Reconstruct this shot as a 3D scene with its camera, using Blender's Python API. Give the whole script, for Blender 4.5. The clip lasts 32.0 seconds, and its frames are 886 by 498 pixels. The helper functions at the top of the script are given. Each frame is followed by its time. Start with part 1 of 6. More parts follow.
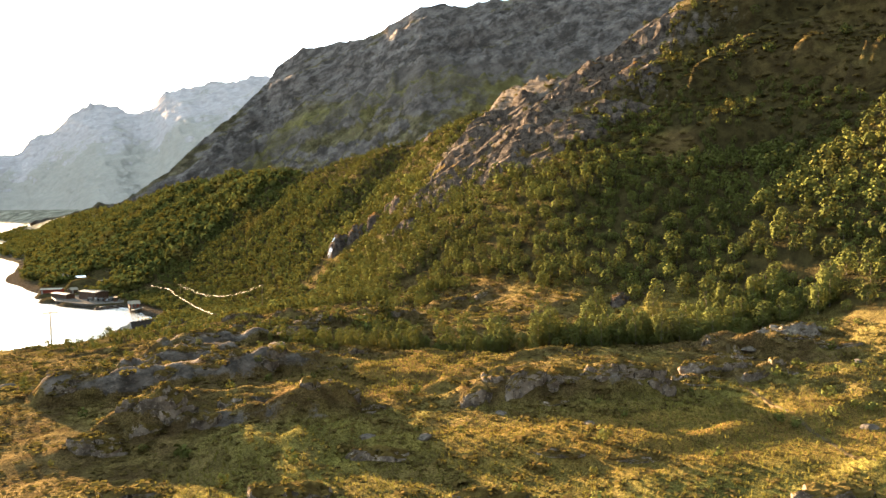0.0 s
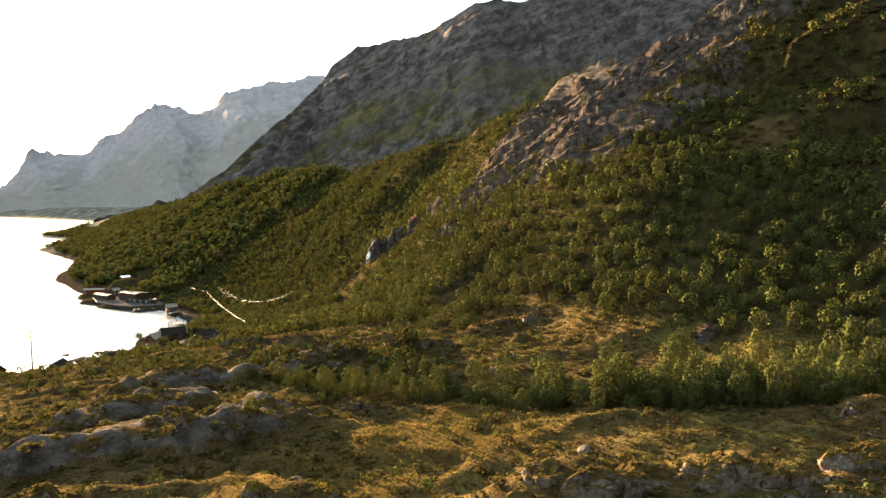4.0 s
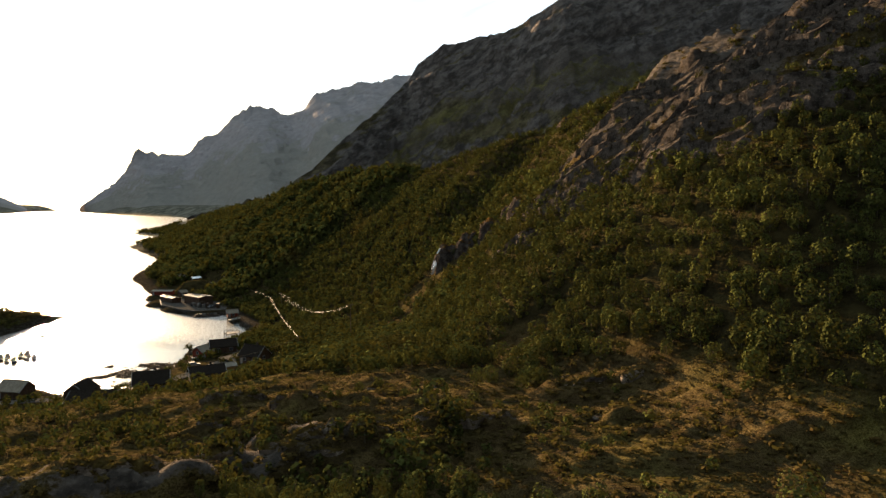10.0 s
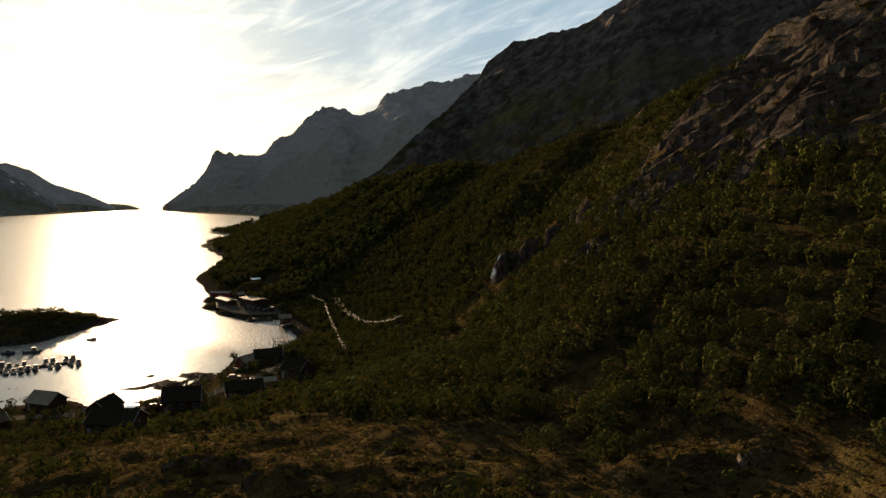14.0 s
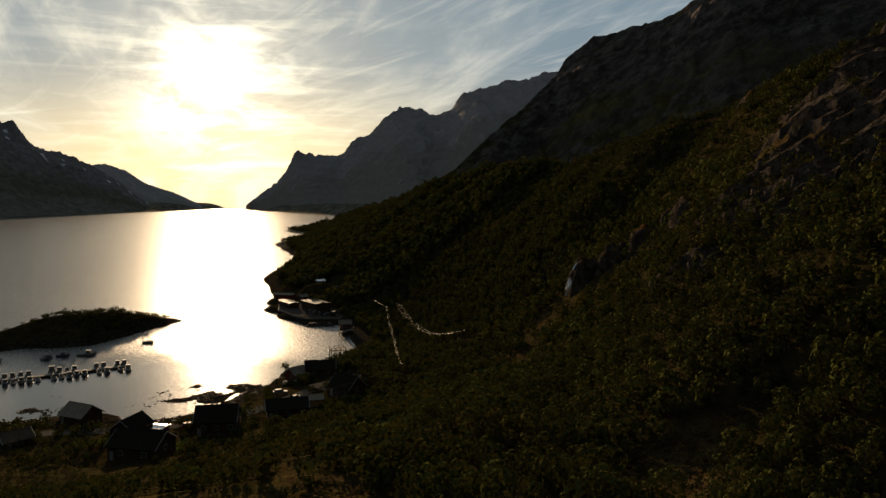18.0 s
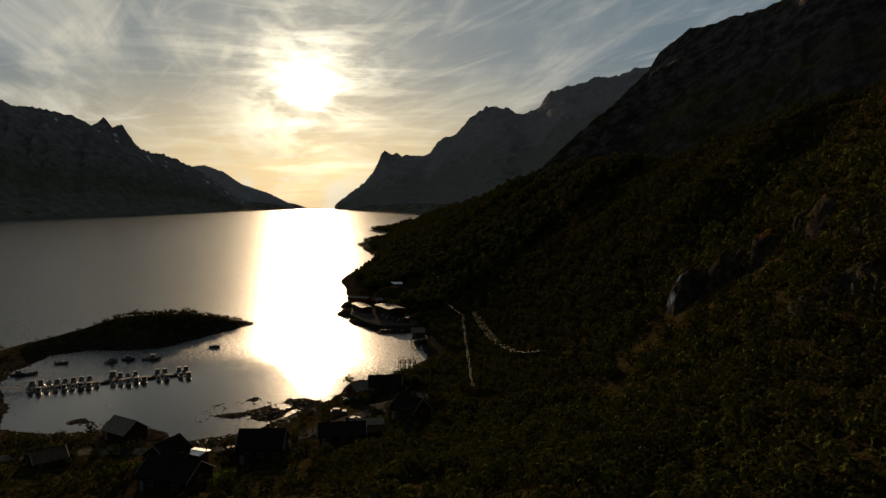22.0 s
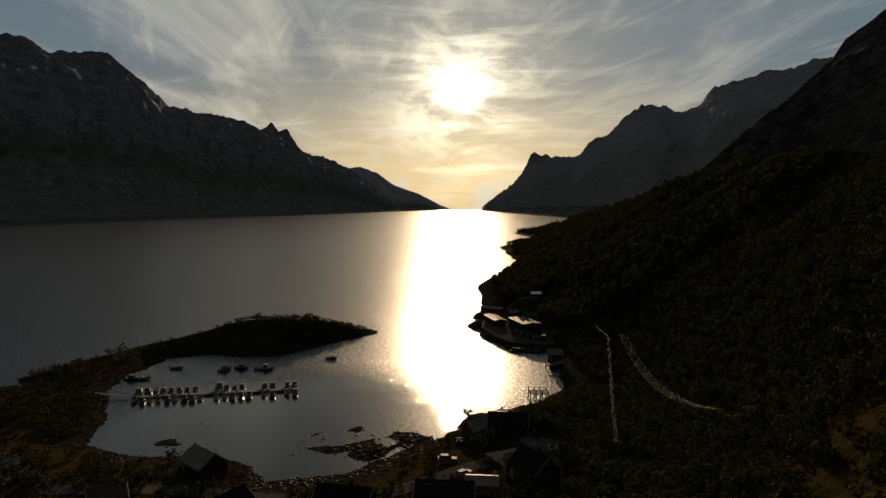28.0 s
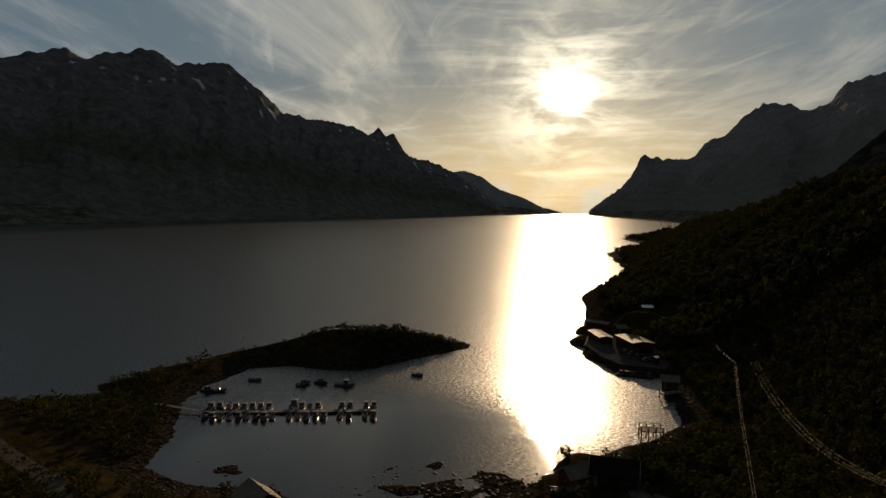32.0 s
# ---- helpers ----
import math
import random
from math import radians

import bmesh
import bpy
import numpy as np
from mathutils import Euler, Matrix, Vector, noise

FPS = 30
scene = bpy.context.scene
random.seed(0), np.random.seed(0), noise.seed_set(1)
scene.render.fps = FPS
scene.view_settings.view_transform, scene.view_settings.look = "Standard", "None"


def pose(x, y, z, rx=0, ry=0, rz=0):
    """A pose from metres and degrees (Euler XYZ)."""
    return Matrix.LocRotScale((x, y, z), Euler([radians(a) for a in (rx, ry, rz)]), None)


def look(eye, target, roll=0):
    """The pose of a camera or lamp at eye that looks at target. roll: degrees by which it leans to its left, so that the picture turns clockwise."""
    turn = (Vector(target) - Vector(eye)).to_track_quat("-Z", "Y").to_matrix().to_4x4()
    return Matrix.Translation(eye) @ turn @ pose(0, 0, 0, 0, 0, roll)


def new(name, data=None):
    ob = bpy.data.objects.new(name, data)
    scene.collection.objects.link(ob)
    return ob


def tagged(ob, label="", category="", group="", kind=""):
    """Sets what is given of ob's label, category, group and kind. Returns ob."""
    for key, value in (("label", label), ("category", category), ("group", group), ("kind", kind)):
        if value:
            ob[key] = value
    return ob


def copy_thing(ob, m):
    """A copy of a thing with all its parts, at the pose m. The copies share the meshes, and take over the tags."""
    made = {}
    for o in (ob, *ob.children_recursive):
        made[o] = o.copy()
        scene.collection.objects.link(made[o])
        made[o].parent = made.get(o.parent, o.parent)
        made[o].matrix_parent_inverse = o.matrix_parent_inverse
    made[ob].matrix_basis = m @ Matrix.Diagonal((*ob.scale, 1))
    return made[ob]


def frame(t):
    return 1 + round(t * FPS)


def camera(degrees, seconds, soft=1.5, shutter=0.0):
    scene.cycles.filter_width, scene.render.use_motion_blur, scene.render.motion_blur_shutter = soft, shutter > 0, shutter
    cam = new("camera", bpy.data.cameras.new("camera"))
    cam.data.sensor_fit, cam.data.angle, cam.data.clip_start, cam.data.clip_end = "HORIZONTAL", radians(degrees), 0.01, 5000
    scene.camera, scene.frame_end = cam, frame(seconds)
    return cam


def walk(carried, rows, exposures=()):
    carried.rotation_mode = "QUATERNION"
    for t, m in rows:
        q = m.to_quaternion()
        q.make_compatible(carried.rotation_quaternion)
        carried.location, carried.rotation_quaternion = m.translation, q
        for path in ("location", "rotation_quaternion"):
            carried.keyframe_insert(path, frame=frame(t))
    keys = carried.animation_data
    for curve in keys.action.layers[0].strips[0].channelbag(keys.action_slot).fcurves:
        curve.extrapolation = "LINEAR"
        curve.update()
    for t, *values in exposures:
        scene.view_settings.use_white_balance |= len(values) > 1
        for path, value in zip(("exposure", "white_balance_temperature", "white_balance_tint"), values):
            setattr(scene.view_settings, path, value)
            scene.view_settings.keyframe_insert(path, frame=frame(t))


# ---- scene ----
cam = camera(66.5, 32.0)
# seconds, eye, then yaw to the left of north, pitch and roll in degrees
PATH = [
    (0, -12.46, -143.52, 58.75, -20.742, -3.787, -0.467), (1, -9.14, -137.57, 59.16, -19.526, -3.893, -0.514), (2, -6.19, -131.67, 59.45, -18.356, -3.919, -0.490),
    (3, -3.51, -125.82, 59.66, -17.246, -3.911, -0.412), (4, -1.02, -120.01, 59.84, -16.172, -3.896, -0.308), (5, 1.36, -114.21, 59.99, -15.099, -3.885, -0.205),
    (6, 3.64, -108.42, 60.14, -13.995, -3.883, -0.121), (7, 5.85, -102.62, 60.29, -12.834, -3.889, -0.065), (8, 8.00, -96.79, 60.44, -11.605, -3.901, -0.037),
    (9, 10.06, -90.93, 60.58, -10.306, -3.917, -0.028), (10, 12.03, -85.02, 60.73, -8.943, -3.933, -0.029), (11, 13.89, -79.07, 60.86, -7.525, -3.949, -0.029),
    (12, 15.61, -73.06, 60.98, -6.065, -3.963, -0.020), (13, 17.19, -66.99, 61.08, -4.570, -3.975, 0.002), (14, 18.58, -60.87, 61.15, -3.048, -3.986, 0.037),
    (15, 19.79, -54.71, 61.20, -1.499, -3.996, 0.081), (16, 20.79, -48.50, 61.22, 0.080, -4.005, 0.128), (17, 21.59, -42.27, 61.21, 1.696, -4.014, 0.172),
    (18, 22.17, -36.02, 61.18, 3.357, -4.022, 0.208), (19, 22.55, -29.76, 61.13, 5.072, -4.030, 0.232), (20, 22.72, -23.52, 61.07, 6.848, -4.037, 0.247),
    (21, 22.70, -17.31, 61.00, 8.690, -4.043, 0.258), (22, 22.49, -11.14, 60.94, 10.598, -4.048, 0.274), (23, 22.12, -5.02, 60.89, 12.568, -4.051, 0.305),
    (24, 21.59, 1.03, 60.86, 14.593, -4.053, 0.362), (25, 20.91, 7.02, 60.85, 16.665, -4.052, 0.449), (26, 20.07, 12.94, 60.87, 18.774, -4.049, 0.565),
    (27, 19.06, 18.80, 60.91, 20.914, -4.042, 0.697), (28, 17.87, 24.62, 60.97, 23.081, -4.029, 0.827), (29, 16.44, 30.43, 61.01, 25.274, -4.008, 0.927),
    (30, 14.71, 36.26, 61.02, 27.489, -3.973, 0.980), (31, 12.59, 42.18, 60.96, 29.713, -3.919, 0.989), (32, 9.95, 48.24, 60.78, 31.906, -3.841, 1.011),
]


def pose_row(x, y, z, yaw, pitch, roll):
    a, p = radians(yaw), radians(pitch)
    ahead = Vector((-math.sin(a) * math.cos(p), math.cos(a) * math.cos(p), math.sin(p)))
    eye = Vector((x, y, z))
    return look(eye, eye + ahead * 10, roll)


EXPOSURES = [(0, 4.95), (3, 4.55), (6, 4.0), (9, 3.25), (13, 1.92), (17, 0.98), (20, 0.38), (23, 0.15), (28, 0.05), (32, 0.0)]
walk(cam, [(row[0], pose_row(*row[1:])) for row in PATH], EXPOSURES)

# ---------------------------------------------------------------- sun and sky
SUN_AZ, SUN_EL = -21.8, 9.0          # degrees east of north, degrees above the horizon
SUN_DIR = Vector((math.sin(radians(SUN_AZ)) * math.cos(radians(SUN_EL)), math.cos(radians(SUN_AZ)) * math.cos(radians(SUN_EL)), math.sin(radians(SUN_EL))))

sun = new("sun", bpy.data.lights.new("sun", "SUN"))
sun.data.energy, sun.data.angle, sun.data.color = 5.0, radians(0.6), (1.0, 0.70, 0.41)
sun.matrix_world = look(SUN_DIR * 100, (0, 0, 0))


class Nodes:
    """Short hand for building a node tree."""

    def __init__(self, tree):
        self.tree = tree
        tree.nodes.clear()

    def add(self, kind, links=None, operation="", attribute=""):
        n = self.tree.nodes.new(kind)
        if operation:
            n.operation = operation
        if attribute:
            n.attribute_name = attribute
        for key, value in (links or {}).items():
            self.put(n.inputs[key], value)
        return n

    def put(self, socket, value):
        if isinstance(value, bpy.types.NodeSocket):
            self.tree.links.new(value, socket)
        else:
            socket.default_value = value

    def math(self, op, a, b=0.0, clamp=False):
        n = self.add("ShaderNodeMath", operation=op)
        n.use_clamp = clamp
        self.put(n.inputs[0], a)
        self.put(n.inputs[1], b)
        return n.outputs[0]

    def mix(self, f, a, b, blend="MIX"):
        n = self.add("ShaderNodeMix")
        n.data_type, n.blend_type = "RGBA", blend
        self.put(n.inputs[0], f)
        self.put(n.inputs[6], a)
        self.put(n.inputs[7], b)
        return n.outputs[2]

    def noise(self, vector, scale, detail=4.0, rough=0.55, out=0, distort=0.0):
        n = self.add("ShaderNodeTexNoise", {"Vector": vector, "Scale": scale, "Detail": detail, "Roughness": rough, "Distortion": distort})
        return n.outputs[out]

    def span(self, value, a, b, c=0.0, d=1.0):
        n = self.add("ShaderNodeMapRange", {0: value, 1: a, 2: b, 3: c, 4: d})
        n.interpolation_type = "SMOOTHSTEP"
        return n.outputs[0]

    def scaled(self, vector, x, y, z, turn=(0, 0, 0)):
        n = self.add("ShaderNodeMapping", {"Vector": vector, "Scale": (x, y, z), "Rotation": turn})
        return n.outputs[0]


world = bpy.data.worlds.new("evening_sky")
scene.world = world
world.use_nodes = True
W = Nodes(world.node_tree)
sky = W.add("ShaderNodeTexSky")
sky.sky_type, sky.sun_disc, sky.sun_elevation, sky.sun_rotation = "NISHITA", False, radians(SUN_EL), radians(SUN_AZ)
sky.air_density, sky.dust_density, sky.ozone_density = 1.0, 1.6, 1.0
way = W.add("ShaderNodeTexCoord").outputs["Generated"]
split = W.add("ShaderNodeSeparateXYZ", {0: way})
up = W.math("MAXIMUM", split.outputs[2], 0.02)
# thin cirrus on a flat layer high above
plane = W.add("ShaderNodeCombineXYZ", {0: W.math("DIVIDE", split.outputs[0], W.math("ADD", up, 0.10)), 1: W.math("DIVIDE", split.outputs[1], W.math("ADD", up, 0.10))}).outputs[0]
turned = W.scaled(plane, 1, 1, 1, (0, 0, radians(-24)))
turned_b = W.scaled(plane, 1, 1, 1, (0, 0, radians(-44)))
streaks = W.noise(W.scaled(turned, 1.7, 0.34, 1), 1.1, 9, 0.60, distort=0.7)
veil = W.noise(W.scaled(turned_b, 0.5, 0.35, 1), 0.8, 5, 0.55, distort=0.6)
wisps = W.noise(W.scaled(turned_b, 4.2, 0.8, 1), 1.2, 9, 0.62, distort=1.1)
bars = W.noise(W.scaled(plane, 0.7, 2.4, 1), 0.9, 7, 0.6, distort=0.8)
cover = W.math("MULTIPLY", W.span(streaks, 0.42, 0.74), W.span(veil, 0.28, 0.54))
cover = W.math("ADD", cover, W.math("MULTIPLY", W.span(wisps, 0.50, 0.76), 0.34), clamp=True)
cover = W.math("ADD", cover, W.math("MULTIPLY", W.span(bars, 0.52, 0.74), W.span(split.outputs[2], 0.22, 0.10, 0.0, 0.7)), clamp=True)
dot = W.add("ShaderNodeVectorMath", operation="DOT_PRODUCT")
W.put(dot.inputs[0], way)
dot.inputs[1].default_value = SUN_DIR
near_sun = W.math("MAXIMUM", dot.outputs["Value"], 0.0)
aureole = W.math("POWER", near_sun, 13.0)
halo = W.math("POWER", near_sun, 260.0)
disc = W.math("POWER", near_sun, 3800.0)
wide = W.math("POWER", near_sun, 70.0)
# torn cloud in front of the sun, in level bars
torn = W.span(W.noise(W.scaled(way, 5.0, 5.0, 17.0), 2.0, 6, 0.6, distort=0.5), 0.36, 0.66)
bands = W.span(W.noise(W.scaled(way, 2.6, 2.6, 30.0), 1.5, 5, 0.6, distort=0.4), 0.47, 0.70)
low = W.span(split.outputs[2], 0.02, 0.20)
blue = W.mix(low, W.mix(aureole, (5.0, 5.0, 4.6, 1), (13.6, 11.5, 7.0, 1)), (3.0, 4.3, 5.3, 1))
base = W.mix(0.12, blue, sky.outputs[0])
cloud = W.mix(aureole, (10.0, 10.2, 10.2, 1), (20.0, 18.0, 13.0, 1))
tone = W.mix(W.math("MULTIPLY", cover, 0.85), base, cloud)
tone = W.mix(1.0, tone, W.mix(aureole, (0, 0, 0, 1), (1.3, 1.12, 0.75, 1)), "ADD")
tone = W.mix(1.0, tone, W.mix(W.math("MULTIPLY", halo, W.math("ADD", W.math("MULTIPLY", torn, 1.5), 0.12)), (0, 0, 0, 1), (19, 17, 12.5, 1)), "ADD")
tone = W.mix(1.0, tone, W.mix(W.math("MULTIPLY", wide, bands), (0, 0, 0, 1), (9, 8, 5.5, 1)), "ADD")
tone = W.mix(1.0, tone, W.mix(W.math("MULTIPLY", disc, W.math("ADD", torn, 0.25)), (0, 0, 0, 1), (200, 180, 140, 1)), "ADD")
# the clear sky darkens away from the sun
fade = W.span(dot.outputs["Value"], -0.45, 0.66, 0.22, 0.75)
tone = W.mix(1.0, tone, W.add("ShaderNodeCombineColor", {0: fade, 1: fade, 2: fade}).outputs[0], "MULTIPLY")
back = W.add("ShaderNodeBackground", {"Color": tone, "Strength": 0.05})
W.add("ShaderNodeOutputWorld", {"Surface": back.outputs[0]})


# ---------------------------------------------------------------- materials
def material(name, rough=0.8):
    m = bpy.data.materials.new(name)
    m.use_nodes = True
    n = Nodes(m.node_tree)
    shader = n.add("ShaderNodeBsdfPrincipled", {"Roughness": rough})
    n.surface = n.add("ShaderNodeOutputMaterial", {"Surface": shader.outputs[0]})
    n.shader = shader
    return m, n


def bump(n, height, strength, distance):
    b = n.add("ShaderNodeBump", {"Height": height, "Strength": strength, "Distance": distance})
    n.put(n.shader.inputs["Normal"], b.outputs[0])


def mottled(name, a, b, scale=3.0, rough=0.8, metal=0.0, relief=0.2, fine=25.0, stretch=(1, 1, 1), space="Object", vary=0.0):
    """Two tones mixed by a coarse and a fine noise, with fine relief."""
    m, n = material(name, rough)
    v = n.scaled(n.add("ShaderNodeTexCoord").outputs[space], *stretch)
    coarse, grain = n.noise(v, scale, 5), n.noise(v, fine, 4, 0.6)
    f = n.span(n.math("ADD", n.math("MULTIPLY", coarse, 0.65), n.math("MULTIPLY", grain, 0.35)), 0.32, 0.68)
    if vary:
        f = n.math("ADD", f, n.math("MULTIPLY", n.math("SUBTRACT", n.add("ShaderNodeObjectInfo").outputs["Random"], 0.5), vary), clamp=True)
    n.put(n.shader.inputs["Base Color"], n.mix(f, (*a, 1), (*b, 1)))
    n.put(n.shader.inputs["Roughness"], n.math("ADD", n.math("MULTIPLY", grain, 0.2), rough - 0.1, clamp=True))
    n.shader.inputs["Metallic"].default_value = metal
    n.shader.inputs["Specular IOR Level"].default_value = 0.5 if rough < 0.5 else (0.04 if rough < 0.85 else 0.0)
    bump(n, grain, relief, 0.03)
    return m


def ground_material():
    """Heath, grass, bare rock, shingle and scree, by the covers stored on the sheet."""
    m, n = material("ground_cover", 0.9)
    geo = n.add("ShaderNodeNewGeometry")
    p = geo.outputs["Position"]
    rock_a = n.add("ShaderNodeAttribute", attribute="rock").outputs["Fac"]
    green_a = n.add("ShaderNodeAttribute", attribute="green").outputs["Fac"]
    wood_a = n.add("ShaderNodeAttribute", attribute="wood").outputs["Fac"]
    wet_a = n.add("ShaderNodeAttribute", attribute="shore").outputs["Fac"]
    far_a = n.add("ShaderNodeAttribute", attribute="far").outputs["Fac"]
    big, mid, fine = n.noise(p, 0.045, 5), n.noise(p, 0.35, 6, 0.6), n.noise(p, 2.6, 6, 0.65)
    huge = n.noise(n.scaled(n.scaled(p, 1, 1, 1, (0, radians(24), 0)), 0.8, 0.8, 1.4), 0.035, 10, 0.72)
    # heath to grass
    heath = n.mix(n.span(mid, 0.35, 0.65), (0.027, 0.0178, 0.008, 1), (0.056, 0.0390, 0.0155, 1))
    grass = n.mix(n.span(mid, 0.38, 0.66), (0.044, 0.038, 0.0100, 1), (0.078, 0.067, 0.0160, 1))
    dark = n.span(fine, 0.28, 0.50, 0.25, 1.0)
    soil = n.mix(n.math("ADD", green_a, n.math("ADD", n.math("MULTIPLY", n.math("SUBTRACT", big, 0.5), 1.6), n.math("MULTIPLY", n.math("SUBTRACT", n.noise(p, 0.16, 4, 0.6), 0.5), 1.8)), clamp=True), heath, grass)
    soil = n.mix(n.math("SUBTRACT", 1.0, dark), soil, (0.022, 0.014, 0.005, 1))
    soil = n.mix(n.math("MULTIPLY", n.add("ShaderNodeAttribute", attribute="bog").outputs["Fac"], n.span(mid, 0.35, 0.6, 0.25, 0.85)), soil, n.mix(n.span(fine, 0.35, 0.65), (0.040, 0.025, 0.0075, 1), (0.078, 0.046, 0.012, 1)))
    speck = n.span(n.noise(p, 6.5, 3, 0.6), 0.36, 0.64, 0.55, 1.35)
    soil = n.mix(1.0, soil, n.add("ShaderNodeCombineColor", {0: speck, 1: speck, 2: speck}).outputs[0], "MULTIPLY")
    # mossy wood floor, its colour darkened further for the shade between crowns
    shaded_moss = n.mix(n.span(mid, 0.35, 0.65), (0.012, 0.0095, 0.0045, 1), (0.028, 0.022, 0.0085, 1))
    soil = n.mix(wood_a, soil, shaded_moss)
    # rock with pale lichen and dark streaks
    layered = n.noise(n.scaled(p, 0.7, 0.25, 1.6, (radians(35), radians(20), 0)), 0.55, 8, 0.68)
    stone = n.mix(n.span(layered, 0.34, 0.66), (0.020, 0.017, 0.014, 1), (0.068, 0.056, 0.045, 1))
    stone = n.mix(n.span(fine, 0.55, 0.72, 0.0, 0.5), stone, (0.115, 0.093, 0.070, 1))
    # aerial haze is put into the colour: far stone is paler and flatter
    hazed_stone = n.mix(n.span(huge, 0.32, 0.66), (0.125, 0.112, 0.108, 1), (0.19, 0.172, 0.165, 1))
    hazed_stone = n.mix(n.span(n.noise(n.scaled(p, 1, 1, 0.5), 0.025, 9, 0.72), 0.38, 0.62, 0.0, 0.6), hazed_stone, (0.095, 0.086, 0.080, 1))
    # the pale cover adds more haze to the stone, mountain by mountain
    haze_a = n.add("ShaderNodeAttribute", attribute="pale").outputs["Fac"]
    hazed_stone = n.mix(haze_a, hazed_stone, n.mix(n.span(huge, 0.32, 0.66), (0.29, 0.265, 0.262, 1), (0.36, 0.335, 0.33, 1)))
    stone = n.mix(far_a, stone, hazed_stone)
    # far soil is paled for the same haze
    hazed_soil = n.mix(n.span(n.noise(p, 0.03, 8, 0.7), 0.38, 0.62), (0.095, 0.088, 0.066, 1), (0.135, 0.125, 0.095, 1))
    hazed_soil = n.mix(haze_a, hazed_soil, (0.26, 0.242, 0.225, 1))
    soil = n.mix(far_a, soil, hazed_soil)
    f = n.math("ADD", rock_a, n.math("MULTIPLY", n.math("SUBTRACT", n.math("ADD", n.math("MULTIPLY", mid, 0.6), n.math("MULTIPLY", fine, 0.4)), 0.5), 1.3))
    c = n.mix(n.span(f, 0.42, 0.58), soil, stone)
    grit = n.span(n.noise(n.scaled(n.scaled(p, 1, 1, 1, (0, radians(28), 0)), 0.65, 0.65, 1.3), 0.032, 9, 0.74), 0.41, 0.60, 0.52, 1.38)
    c = n.mix(n.math("MULTIPLY", n.math("MULTIPLY", far_a, 4.0, clamp=True), n.math("SUBTRACT", 1.0, n.math("MULTIPLY", haze_a, 5.0, clamp=True))), c, n.mix(1.0, c, n.add("ShaderNodeCombineColor", {0: grit, 1: grit, 2: grit}).outputs[0], "MULTIPLY"))
    weed = n.mix(n.span(n.noise(p, 0.9, 6, 0.65), 0.42, 0.60), (0.0072, 0.0054, 0.0030, 1), (0.0300, 0.0252, 0.0192, 1))
    c = n.mix(wet_a, c, weed)
    c = n.mix(n.add("ShaderNodeAttribute", attribute="snow").outputs["Fac"], c, (0.78, 0.78, 0.80, 1))
    n.put(n.shader.inputs["Base Color"], c)
    n.put(n.shader.inputs["Roughness"], n.math("SUBTRACT", 0.92, n.math("ADD", n.math("MULTIPLY", wet_a, 0.35), n.math("MULTIPLY", rock_a, 0.12))))
    n.shader.inputs["Specular IOR Level"].default_value = 0.0
    near = n.math("ADD", n.math("MULTIPLY", mid, 0.7), n.math("MULTIPLY", fine, 0.3))
    tall = n.math("ADD", n.math("MULTIPLY", n.math("MULTIPLY", n.noise(p, 0.02, 9, 0.68), n.math("MULTIPLY", far_a, 3.0, clamp=True)), 22.0), n.math("MULTIPLY", near, 0.9))
    bump(n, tall, 1.0, 1.5)
    return m


def water_material():
    m, n = material("fjord_water", 0.12)
    p = n.add("ShaderNodeNewGeometry").outputs["Position"]
    n.shader.inputs["Base Color"].default_value = (0.010, 0.012, 0.012, 1)
    n.shader.inputs["IOR"].default_value = 1.33
    ripple = n.noise(n.scaled(p, 1, 1.6, 1, (0, 0, radians(22))), 0.9, 3.0, 0.55)
    swell = n.noise(n.scaled(p, 1, 2.0, 1, (0, 0, radians(30))), 0.45, 3, 0.5)
    calm = n.span(n.noise(p, 0.012, 4, 0.5), 0.38, 0.62, 0.78, 1.0)
    # sheltered water inside the islet
    lee = n.add("ShaderNodeVectorMath", {0: p, 1: (-86, 168, 0)}, "DISTANCE").outputs["Value"]
    calm = n.math("MULTIPLY", calm, n.span(n.math("ADD", lee, n.math("MULTIPLY", n.noise(p, 0.06, 3), 22.0)), 44, 74, 0.22, 1.0))
    h = n.math("MULTIPLY", n.math("ADD", n.math("MULTIPLY", ripple, 0.15), n.math("MULTIPLY", swell, 0.10)), calm)
    n.put(n.shader.inputs["Roughness"], n.span(calm, 0.78, 1.0, 0.045, 0.065))
    bump(n, h, 1.0, 1.15)
    # cat's-paws of steeper ripples among the smoother water
    ruffled = n.add("ShaderNodeBsdfPrincipled", {"Base Color": (0.010, 0.012, 0.012, 1), "Roughness": 0.34, "IOR": 1.33, "Normal": n.shader.inputs["Normal"].links[0].from_socket})
    grains = n.span(n.noise(n.scaled(p, 1, 1.5, 1, (0, 0, radians(22))), 1.0, 3, 0.6), 0.46, 0.62, 0.28, 0.90)
    grains = n.math("MULTIPLY", grains, n.span(lee, 48, 84, 0.2, 1.0))
    both = n.add("ShaderNodeMixShader", {0: grains, 1: n.shader.outputs[0], 2: ruffled.outputs[0]})
    n.put(n.surface.inputs["Surface"], both.outputs[0])
    return m


GROUND, WATER = ground_material(), water_material()

# ---------------------------------------------------------------- the lie of the land
def hash2(ix, iy, seed):
    h = (ix.astype(np.int64) * 374761393 + iy.astype(np.int64) * 668265263 + seed * 974634777) & 0xFFFFFFFF
    h = ((h ^ (h >> 13)) * 1274126177) & 0xFFFFFFFF
    return ((h ^ (h >> 16)) & 0xFFFF) / 65535.0


